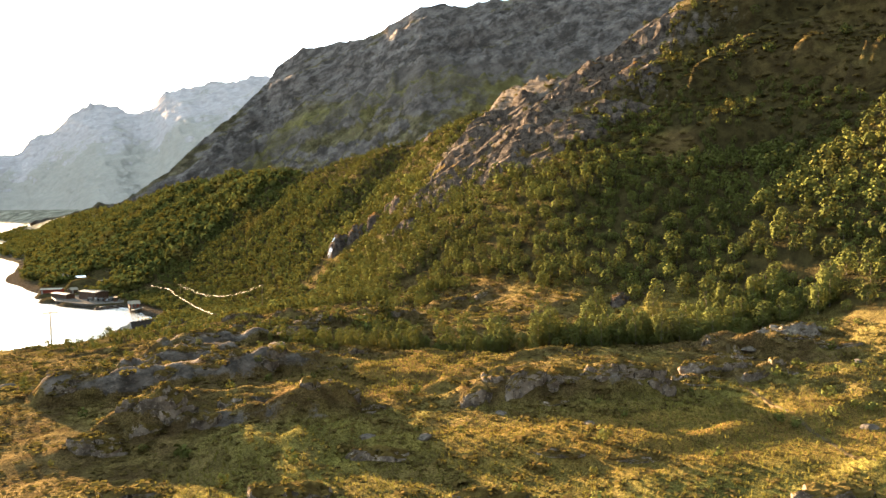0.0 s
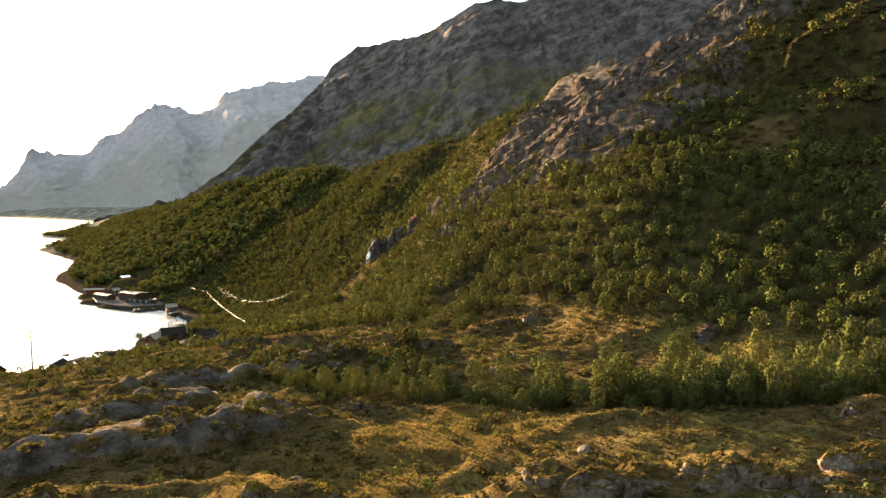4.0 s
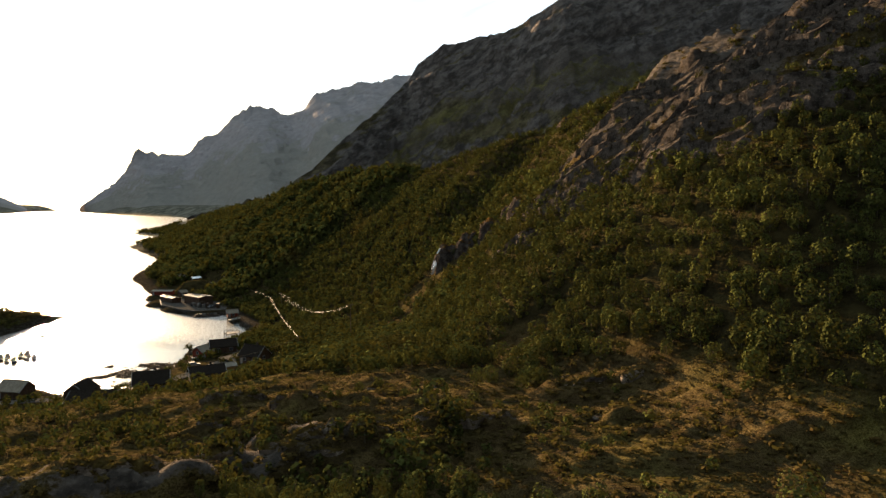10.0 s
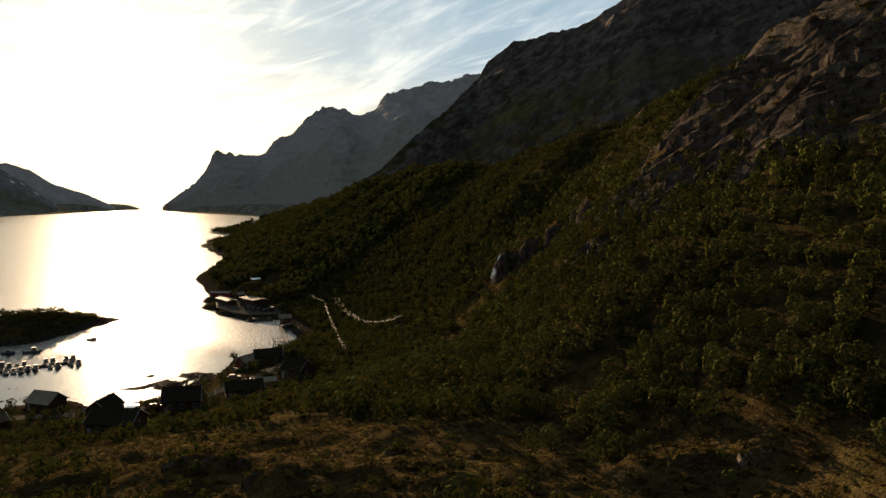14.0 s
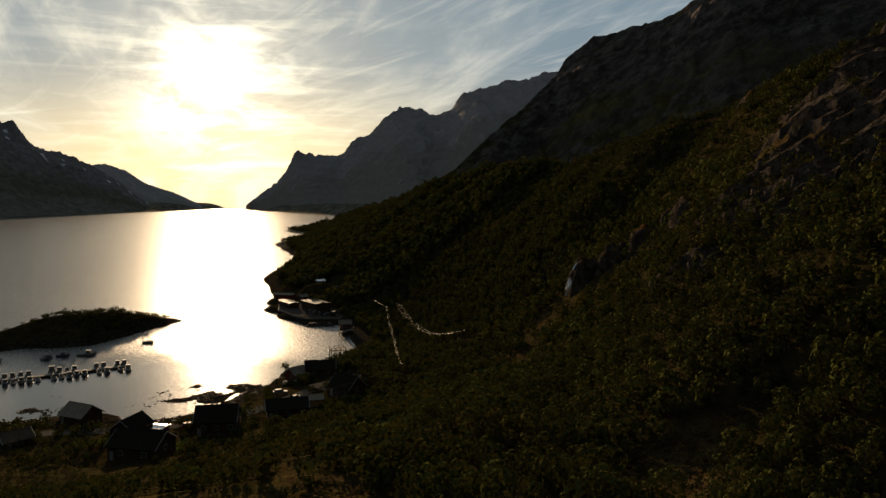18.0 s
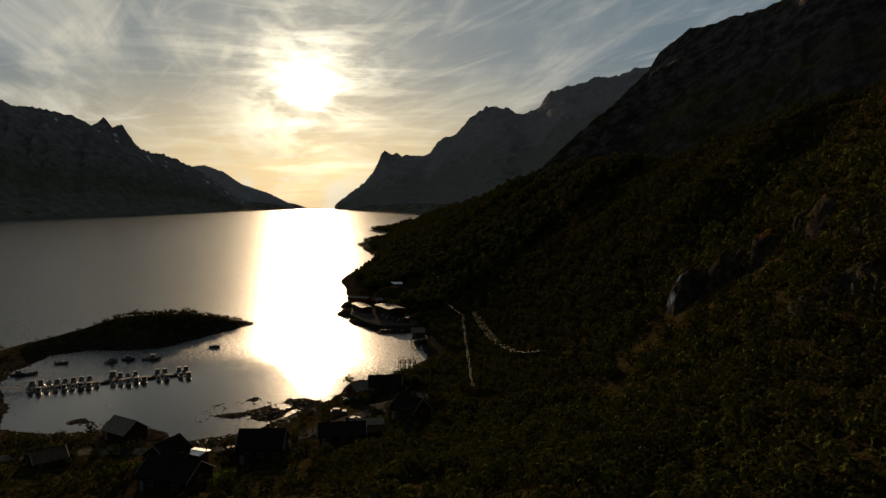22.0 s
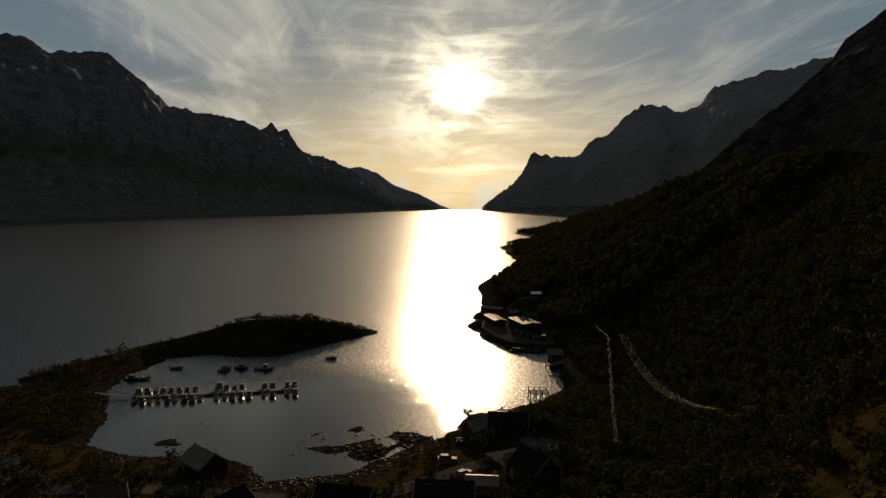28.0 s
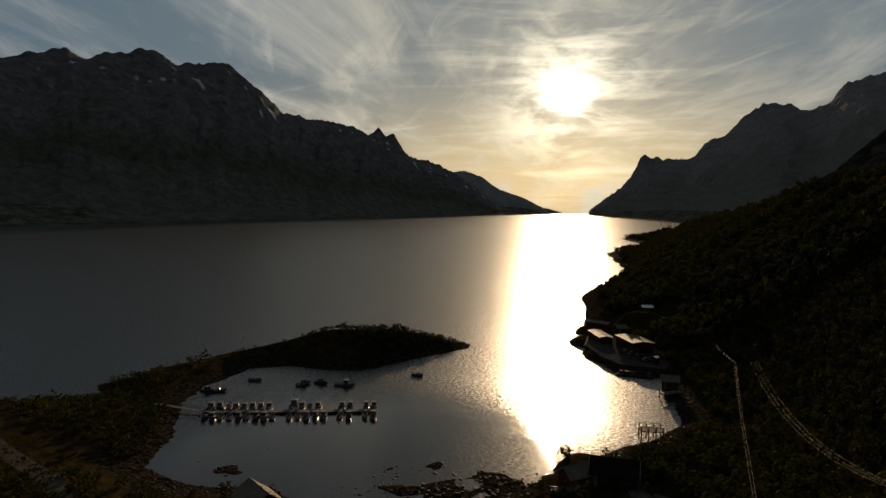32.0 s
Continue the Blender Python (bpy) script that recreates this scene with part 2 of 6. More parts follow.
def vnoise(x, y, seed):
    ix, iy = np.floor(x), np.floor(y)
    fx, fy = x - ix, y - iy
    fx, fy = fx * fx * (3 - 2 * fx), fy * fy * (3 - 2 * fy)
    a, b = hash2(ix, iy, seed), hash2(ix + 1, iy, seed)
    c, d = hash2(ix, iy + 1, seed), hash2(ix + 1, iy + 1, seed)
    return (a + (b - a) * fx) * (1 - fy) + (c + (d - c) * fx) * fy


def fbm(x, y, size, octaves=4, seed=1, gain=0.5):
    total, amp, norm = 0.0, 1.0, 0.0
    for k in range(octaves):
        c, s = math.cos(0.6 * k), math.sin(0.6 * k)
        total = total + amp * (vnoise((c * x - s * y) / size * 2**k, (s * x + c * y) / size * 2**k, seed + 7 * k) - 0.5)
        norm, amp = norm + amp, amp * gain
    return total / norm * 2


def ridged(x, y, size, octaves=5, seed=3):
    total, amp, norm = 0.0, 1.0, 0.0
    for k in range(octaves):
        c, s = math.cos(0.9 * k), math.sin(0.9 * k)
        v = 1 - np.abs(2 * vnoise((c * x - s * y) / size * 2**k, (s * x + c * y) / size * 2**k, seed + 5 * k) - 1)
        total, norm, amp = total + amp * v, norm + amp, amp * 0.5
    return total / norm


def smooth(x, a, b):
    t = np.clip((x - a) / (b - a), 0, 1)
    return t * t * (3 - 2 * t)


# the outline of the fjord, by its capes and bays
FJORD = [(-420, 40), (-270, 108), (-206, 143), (-186, 166), (-200, 172), (-203, 215), (-190, 262), (-168, 292), (-138, 304), (-131, 296),
         (-135, 262), (-141, 236), (-168, 228), (-176, 216), (-170, 196), (-160, 176), (-146, 163), (-138, 156), (-126, 139),
         (-110, 138), (-94, 148), (-72, 138), (-58, 152), (-50, 182), (-42, 205), (-35, 226), (-33, 243), (-43, 280), (-50, 294),
         (-66, 297), (-90, 336), (-118, 402), (-151, 487), (-178, 680), (-274, 905), (-290, 1150), (-388, 1330), (-330, 1700),
         (-400, 2200), (-600, 2800), (-1286, 3939), (-1420, 4250), (-1640, 4650), (-1690, 4990), (-1830, 4990), (-1860, 4560), (-1790, 3900), (-1650, 2860), (-1590, 1950),
         (-1560, 1400), (-1480, 990), (-1470, 740), (-1400, 250)]


def bearing(az, el, r, eye=(10.0, -90.0, 60.5)):
    """A place by its bearing (degrees east of north), its height angle and its distance from the path."""
    return (eye[0] + r * math.sin(radians(az)), eye[1] + r * math.cos(radians(az)), eye[2] + r * math.tan(radians(el)))


# crest lines: x, y, height
HILL = [(420, -420, 270), (205, -75, 190), (140, 25, 126), (120, 52, 110), (113, 95, 102), (105, 140, 92), (96, 190, 86), (80, 260, 82),
        (45, 380, 79), (0, 520, 76), (-80, 700, 56), (-160, 900, 38), (-240, 1150, 20), (-350, 1310, 5)]
FELL = [bearing(*r) for r in ((-11.7, -1.3, 1750), (-5.7, 0.4, 1900), (-2.1, 2.7, 2000), (1.0, 5.7, 2100), (3.6, 7.6, 2200), (6.1, 9.9, 2300), (6.9, 11.4, 2300),
                              (9.0, 12.9, 2250), (11.5, 13.4, 2200), (14.8, 14.2, 2100), (19, 16.2, 2000), (30, 17, 2100), (50, 16, 2300))]
EYE_B = (10.0, 48.0, 60.8)
WEST = [bearing(*r, EYE_B) for r in ((-90, 11, 2500), (-75, 10, 2600), (-65, 9.4, 2700), (-61, 10.7, 2750), (-59.7, 10.1, 2800), (-56, 11.1, 2850), (-54.8, 11.3, 2850), (-53.4, 10.2, 2900),
                                      (-49.6, 10.6, 3000), (-47.8, 9.6, 3050), (-45.2, 7.0, 3200), (-43.5, 6.9, 3300), (-39.5, 6.1, 3500), (-38.3, 5.45, 3530), (-37.5, 6.2, 3550), (-36.9, 5.5, 3570), (-36.2, 5.75, 3600), (-35.4, 4.5, 3630), (-34.8, 3.9, 3650),
                                      (-32.6, 3.3, 3800), (-31.2, 2.6, 3900), (-28.6, 0.8, 4000), (-27, -0.6, 4100))]
NORTH = [bearing(*r, EYE_B) for r in ((-19.8, -0.5, 4780), (-17.2, 1.6, 4760), (-16.3, 2.9, 4750), (-15.9, 3.85, 4740), (-15.5, 4.15, 4740), (-15.1, 3.9, 4740), (-14.6, 4.15, 4740), (-14.1, 3.9, 4730), (-13.6, 4.1, 4730), (-13, 3.75, 4720), (-12, 3.85, 4720), (-11, 5.0, 4700), (-9.6, 5.6, 4700),
                                       (-8.3, 7.1, 4680), (-6.9, 8.0, 4650), (-5.2, 7.7, 4620), (-3.9, 7.1, 4600), (-2.6, 7.7, 4560), (-1.6, 9.1, 4500), (1.3, 9.8, 4450), (5.1, 10.6, 4400), (9, 11, 4300), (20, 12, 4200))]
OUTER = [bearing(*r, EYE_B) for r in ((-34, 2.4, 4850), (-31.3, 2.6, 4850), (-30.2, 2.75, 4850), (-28.8, 2.3, 4850), (-27.4, 1.3, 4850), (-25, 0.5, 4850), (-23.1, -0.5, 4850))]


def to_line(x, y, line):
    """The distance to a crest line and the crest's height there."""
    best, high = np.full(x.shape, 1e9), np.zeros(x.shape)
    for (ax, ay, az), (bx, by, bz) in zip(line, line[1:]):
        dx, dy = bx - ax, by - ay
        t = np.clip(((x - ax) * dx + (y - ay) * dy) / (dx * dx + dy * dy), 0, 1)
        d = np.hypot(x - ax - t * dx, y - ay - t * dy)
        nearer = d < best
        best, high = np.where(nearer, d, best), np.where(nearer, az + t * (bz - az), high)
    return best, high


def tent(x, y, line, slope):
    """A ridge that falls off from its crest, steeper at the top; its height, and the distance from the crest."""
    top, away = np.full(x.shape, -900.0), np.zeros(x.shape)
    for (ax, ay, az), (bx, by, bz) in zip(line, line[1:]):
        dx, dy = bx - ax, by - ay
        t = np.clip(((x - ax) * dx + (y - ay) * dy) / (dx * dx + dy * dy), 0, 1)
        r = np.hypot(x - ax - t * dx, y - ay - t * dy)
        h = az + t * (bz - az) - slope * r - 0.5 * np.minimum(r, 170)
        away = np.where(h > top, r, away)
        top = np.maximum(top, h)
    return top, away


def inland(x, y):
    """Metres from the water's edge, negative in the fjord."""
    best, inside = np.full(x.shape, 1e9), np.zeros(x.shape, bool)
    for (ax, ay), (bx, by) in zip(FJORD, FJORD[1:] + FJORD[:1]):
        dx, dy = bx - ax, by - ay
        t = np.clip(((x - ax) * dx + (y - ay) * dy) / (dx * dx + dy * dy), 0, 1)
        best = np.minimum(best, np.hypot(x - ax - t * dx, y - ay - t * dy))
        if ay != by:
            inside ^= ((ay > y) != (by > y)) & (x < (bx - ax) * (y - ay) / (by - ay) + ax)
    return np.where(inside, -best, best)


# rocky knolls on the shelf: x, y, half length, half width, height, turn
KNOLLS = [(-6, -70, 15, 6, 3.2, -0.08), (-21, -51, 8, 6, 3.6, -0.2), (-4, -48, 12, 7, 3.0, -0.05), (-14, -35, 11, 5, 2.5, 0.0), (-8, -22, 12, 4, 1.9, 0.05),
          (31, -76, 14, 5, 3.4, -0.30), (50, -78, 9, 4, 1.9, -0.25), (63, -71, 9, 4, 2.2, -0.5), (9, -14, 14, 5, 1.8, 0.02), (26, -12, 10, 4, 1.8, 0.0),
          (46, 0, 8, 4, 2.0, 0.1), (50, -22, 4, 2.6, 1.4, -0.1), (12, -1, 18, 5, 1.3, 0.1), (-2, 8, 14, 4, 1.2, 0.1), (57, -27, 6, 2.2, 1.1, -0.2), (43, -12, 4, 2.4, 1.2, 0.1), (36, -20, 5, 2.2, 0.9, 0.0)]
# the stream gully that the thicket stands in
GULLY = [(2, -14, 2.0), (10, -25, 2.6), (19, -35, 2.6), (34, -47, 2.0), (54, -56, 1.0), (82, -57, 0.4)]
# levelled ground: x, y, radius, height
PADS = [(-56, 109.5, 12, 4.2), (-43, 125, 9, 4.0), (-30, 139, 9, 3.6), (-86, 136.5, 8, 1.6), (-16.5, 153.5, 8, 5.4), (-39, 181, 7, 2.0), (-24, 176, 9, 2.6), (-32.5, 187, 7, 2.3), (-40, 196, 7, 1.8), (-68, 320, 16, 2.0), (-58, 302, 10, 2.0), (-86, 338, 12, 2.0), (-97, 363, 8, 2.4), (-86, 408, 7, 5.0), (-99, 420, 6, 4.6)]


def bog(x, y):
    """The level bog in front of the thicket and the grassy hollow south of the long knoll."""
    a = np.exp(-(((x - 14) * 0.9 + (y + 58) * 0.45) / 20) ** 4 - ((-(x - 14) * 0.45 + (y + 58) * 0.9) / 9) ** 4)
    b = np.exp(-((x - 34) / 26) ** 4 - ((y + 93 + 0.25 * (x - 34)) / 9) ** 4)
    return np.maximum(a, b)


def height(x, y):
    """Height of the land, and the covers: rock, green, shore, far."""
    x, y = np.asarray(x, float), np.asarray(y, float)
    d = inland(x, y) + fbm(x, y, 26, 4, 11) * 3.0
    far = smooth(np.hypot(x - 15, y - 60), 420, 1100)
    shelf = np.interp(d, [0, 8, 30, 60, 90, 120, 150, 200, 400], [0, 1.3, 3.0, 8, 18, 27.5, 32, 34.5, 38])
    shelf = shelf + fbm(x, y, 45, 4, 21) * 2.2 * smooth(d, 60, 140) + (fbm(x, y, 7, 4, 31) * 0.55 + (0.5 - ridged(x, y, 3.6, 2, 33)) * 0.6 * smooth(fbm(x, y, 30, 3, 35) + 0.1, 0.0, 0.3)) * smooth(d, 50, 120) * (1 - 0.92 * bog(x, y))
    gully_d, gully_deep = to_line(x, y, GULLY)
    shelf = shelf - gully_deep * smooth(10 - gully_d, 0, 9)
    isle = np.exp(-(((x + 172) / 24) ** 2 + ((y - 262) / 34) ** 2)) * 6.0 + np.exp(-(((x + 148) / 15) ** 2 + ((y - 288) / 18) ** 2)) * 3.2 + np.exp(-(((x + 190) / 14) ** 2 + ((y - 205) / 34) ** 2)) * 2.2
    shelf = np.where((x < -120) & (y > 130) & (x > -260) & (y < 330), np.minimum(shelf, 0.8 + 0.12 * d) + isle, shelf)
    knoll = np.zeros(x.shape)
    for kx, ky, a, b, h, turn in KNOLLS:
        c, s = math.cos(turn), math.sin(turn)
        u, v = ((x - kx) * c + (y - ky) * s) / a, (-(x - kx) * s + (y - ky) * c) / b
        v = np.where(v < 0, v * 1.35, v * 0.8)
        r = np.sqrt(u * u + v * v) + fbm(x, y, 6, 3, 41) * 0.35
        knoll = np.maximum(knoll, 0.8 * h * smooth(1.25 - r, 0.0, 0.65))
    hill_d, hill_z = to_line(x, y, HILL)
    steep = np.interp(y, [-60, 30, 90, 130, 170, 290, 400, 600], [0.93, 0.93, 0.97, 1.0, 0.95, 0.87, 0.66, 0.5])
    side = hill_z - steep * hill_d
    # south of the slab spur the slope lies back into a hollow that the low sun only grazes
    foot = np.interp(y, [-100, -60, -35, -17, 0, 25, 50], [85, 80, 71, 62, 56, 53, 53])
    lean = np.interp(y, [-100, -60, -35, -17, 0, 25, 50], [0.80, 0.70, 0.62, 0.66, 0.74, 0.92, 1.04])
    bowl = np.minimum(40 + lean * (x - foot), 185)
    share = smooth(56 - y, 0, 34)
    side = side * (1 - share) + bowl * share
    rough = ridged(x, y, 60, 5, 51) - 0.55
    side = side + rough * 16 * smooth(side, 30, 90) + fbm(x, y, 30, 4, 57) * 4.0 * smooth(side, 8, 40)
    # slabs that dip along the slope
    slabs = smooth(78 - hill_d, 0, 30) * smooth(y, 0, 30) * smooth(175 - y, 0, 40) * smooth(side, 55, 75)
    dip = np.mod((0.80 * x + 0.55 * y + 0.25 * side + 5 * fbm(x, y, 22, 3, 61)) / 7.0, 1.0)
    side = side + slabs * (dip - 0.5) * 2.0
    # cliff bands across the hollow
    for low_z, grow, a, b in ((66, 6.0, -34, 16), (86, 7.0, -70, 34), (104, 7.0, -80, 44)):
        wavy = side + fbm(x, y, 38, 3, 67) * 9
        cut = smooth(y, a, a + 14) * smooth(b - y, 0, 14) * smooth(fbm(x, y, 44, 2, int(low_z)) + 0.45, 0.0, 0.4)
        side = side + cut * grow * (smooth(wavy, low_z + 3, low_z + 8) - np.clip((wavy - low_z + 6) / 24, 0, 1))
    # broken crags above the trees, rising northwards and falling sheer
    crags = smooth(side, 72, 90) * smooth(28 - y, 0, 25)
    saw = np.mod((y + 0.35 * x + 9 * fbm(x, y, 26, 4, 63)) / 17.0, 1.0)
    side = side + crags * (saw - 0.5) * 5 + crags * fbm(x, y, 9, 3, 65) * 1.2
    near = np.logaddexp(shelf / 2.5, side / 2.5) * 2.5
    ledge = ridged(x * 0.55 + y * 0.1, y, 11, 4, 45)
    ledges = smooth(ledge, 0.60, 0.80) * smooth(d, 95, 130) * smooth(18 - (side - shelf), 0, 12) * smooth(fbm(x, y, 60, 2, 47) + 0.35 * smooth(y, -40, 0), 0.0, 0.25)
    crag = ((0.55 - ridged(x, y, 7.5, 2, 43)) * 2.6 + (0.5 - ridged(x, y, 3.4, 1, 46)) * 1.2) * smooth(knoll, 0.15, 0.9)
    near = near + (knoll + crag) * smooth(d, 50, 100) + ledges * 0.7
    mount, away = np.full(x.shape, -900.0), np.zeros(x.shape)
    for line, slope in ((WEST, 0.62), (NORTH, 0.56), (OUTER, 0.50)):
        h, r = tent(x, y, line, slope)
        away = np.where(h > mount, r, away)
        mount = np.maximum(mount, h)
    gully = 0.7 * ridged(x, y, 330, 6, 71) + 0.3 * ridged(x, y, 110, 5, 72) - 0.60
    mount = mount + gully * 0.50 * np.clip(mount, 0, 260) * smooth(away, 15, 330) + fbm(x, y, 90, 4, 73) * 14 * smooth(mount, 60, 250)
    bench = np.mod(mount / 46 + fbm(x, y, 300, 3, 75), 1.0)
    mount = mount + (smooth(bench, 0.55, 1.0) - bench) * 9 * smooth(mount, 60, 160) * smooth(away, 40, 200)
    mount = np.minimum(mount - 150, 4 + 0.18 * np.clip(d, 0, 5000) + 0.30 * np.clip(d - 260, 0, 5000))
    land = np.maximum(near, mount)
    land = land * smooth(d, 0, 22 + 60 * far) + np.clip(d, 0, 12) * 0.10 + far * np.clip(d, 0, 200) * 0.05
    z = np.where(d > 0, land + 0.15, np.maximum(-9.0, d * 0.16) - 0.1)
    # the tidal flat of stones and weed
    flat = np.exp(-(((x + 61) * 0.75 + (y - 171) * -0.66) / 15) ** 2 - (((x + 61) * 0.66 + (y - 171) * 0.75) / 27) ** 2)
    flat = np.maximum(flat, 0.86 * np.exp(-(((x + 112) + 0.4 * (y - 148)) / 15) ** 2 - ((y - 148) / 6) ** 2))
    flat = np.maximum(flat, 0.80 * np.exp(-((x + 113) / 6) ** 2 - ((y - 165) / 3.5) ** 2))
    z = np.where(d < 6, np.maximum(z, -0.70 + 0.88 * flat + fbm(x, y, 6, 4, 81) * 0.8), z)
    for px, py, pr, pz in PADS:
        level = smooth(1.35 - np.hypot(x - px, y - py) / pr, 0, 0.35)
        z = z + (np.maximum(pz, 0.5) - z) * level * (z > -1.5)
    z = z + np.exp(-((x + 82) / 9.5) ** 4 - ((y - 378) / 9.5) ** 4) * 5.5 * (z > 0.3)
    rock = smooth(knoll, 0.5, 1.6) * (0.10 + 0.27 * smooth(12 - x, 0, 14) * smooth(y, -66, -54) + 0.45 * fbm(x, y, 9, 3, 49)) + ledges * 0.25 + slabs * 0.28 + smooth(side - shelf, 25, 60) * smooth(60 - hill_d, 0, 25) * 0.34 * smooth(y, 20, 50) * smooth(135 - y, 0, 25) + far * smooth(mount - near, -20, 120) * 0.40
    rock = np.clip(rock + 0.5 * far * smooth(z, 180, 330), 0, 1)
    green = np.clip(0.44 - 0.9 * smooth(side - shelf, 12, 30) - 0.25 * smooth(26 - x, 0, 14) * smooth(y, -88, -78) - 0.5 * smooth(y, -48, -32) * smooth(64 - x, 0, 14) - 0.5 * smooth(12 - x, 0, 14) * smooth(y, -66, -54) + 0.5 * smooth(60 - d, 0, 30) * smooth(x, -122, -112) + fbm(x, y, 40, 3, 91) * 0.8 - 0.35 * smooth(knoll, 0.2, 1.5) - 0.8 * crags - 0.6 * slabs - 0.5 * np.exp(-(((x - 14) * 0.9 + (y + 58) * 0.45) / 20) ** 2 - ((-(x - 14) * 0.45 + (y + 58) * 0.9) / 9) ** 2) - 0.35 * np.exp(-((x - 42) / 16) ** 2 - ((y + 16) / 22) ** 2) + 0.1 * np.exp(-((x - 68) / 10) ** 2 - ((y + 25) / 20) ** 2), 0, 1)
    shore = smooth(2.4 - z, 0, 1.2) * (1 - far)
    return z, np.clip(rock, 0, 1), green, shore, far, side - shelf, slabs, hill_d, d


def stretch(lo, hi, centre, core, count):
    """Grid lines that lie close together near the centre and wide apart far off."""
    u = np.linspace(math.asinh((lo - centre) / core), math.asinh((hi - centre) / core), count)
    return centre + core * np.sinh(u)


def sheet(name, xs, ys, zs, mat):
    gx, gy = np.meshgrid(xs, ys)
    verts = np.stack([gx, gy, zs], -1).reshape(-1, 3)
    w, h = len(xs), len(ys)
    i = (np.arange(h - 1)[:, None] * w + np.arange(w - 1)[None]).reshape(-1)
    quads = np.stack([i, i + 1, i + 1 + w, i + w], -1).astype(np.int32)
    me = bpy.data.meshes.new(name)
    me.vertices.add(len(verts))
    me.vertices.foreach_set("co", verts.astype(np.float32).ravel())
    me.loops.add(quads.size)
    me.loops.foreach_set("vertex_index", quads.ravel())
    me.polygons.add(len(quads))
    me.polygons.foreach_set("loop_start", np.arange(0, quads.size, 4, dtype=np.int32))
    me.polygons.foreach_set("use_smooth", np.ones(len(quads), bool))
    me.materials.append(mat)
    me.update(calc_edges=True)
    return new(name, me)


XS = stretch(-3900, 2600, 14, 42, 570)
YS = stretch(-700, 4900, -45, 46, 610)
GX, GY = np.meshgrid(XS, YS)
GZ, ROCK, GREEN, SHORE, FAR = height(GX, GY)[:5]
# bare rock where the land is steep
STEEP = np.hypot(np.gradient(GZ, YS, axis=0), np.gradient(GZ, XS, axis=1))
ROCK = np.clip(ROCK + 0.30 * smooth(STEEP, 1.5, 2.4) * (1 - FAR) * (GZ > 30) + 0.16 * smooth(STEEP, 0.5, 0.95) * (GZ > 30) * (GZ < 46) * (GX < 42), 0, 1)
ground = tagged(sheet("ground", XS, YS, GZ, GROUND), "heath, grass and bare rock falling to a fjord", "terrain", kind="structure")
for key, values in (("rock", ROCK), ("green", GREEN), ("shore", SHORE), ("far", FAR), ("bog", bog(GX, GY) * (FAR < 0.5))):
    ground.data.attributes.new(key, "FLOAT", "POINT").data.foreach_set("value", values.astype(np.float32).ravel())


def ground_at(x, y):
    """Height of the built sheet at one place."""
    i = int(np.clip(np.searchsorted(XS, x) - 1, 0, len(XS) - 2))
    j = int(np.clip(np.searchsorted(YS, y) - 1, 0, len(YS) - 2))
    u, v = (x - XS[i]) / (XS[i + 1] - XS[i]), (y - YS[j]) / (YS[j + 1] - YS[j])
    return float((GZ[j, i] * (1 - u) + GZ[j, i + 1] * u) * (1 - v) + (GZ[j + 1, i] * (1 - u) + GZ[j + 1, i + 1] * u) * v)


water = tagged(sheet("water", np.linspace(-4800, 2600, 40), np.linspace(-600, 4980, 40), np.zeros((40, 40)), WATER), "rippled fjord water glittering under a low sun", "water", kind="structure")


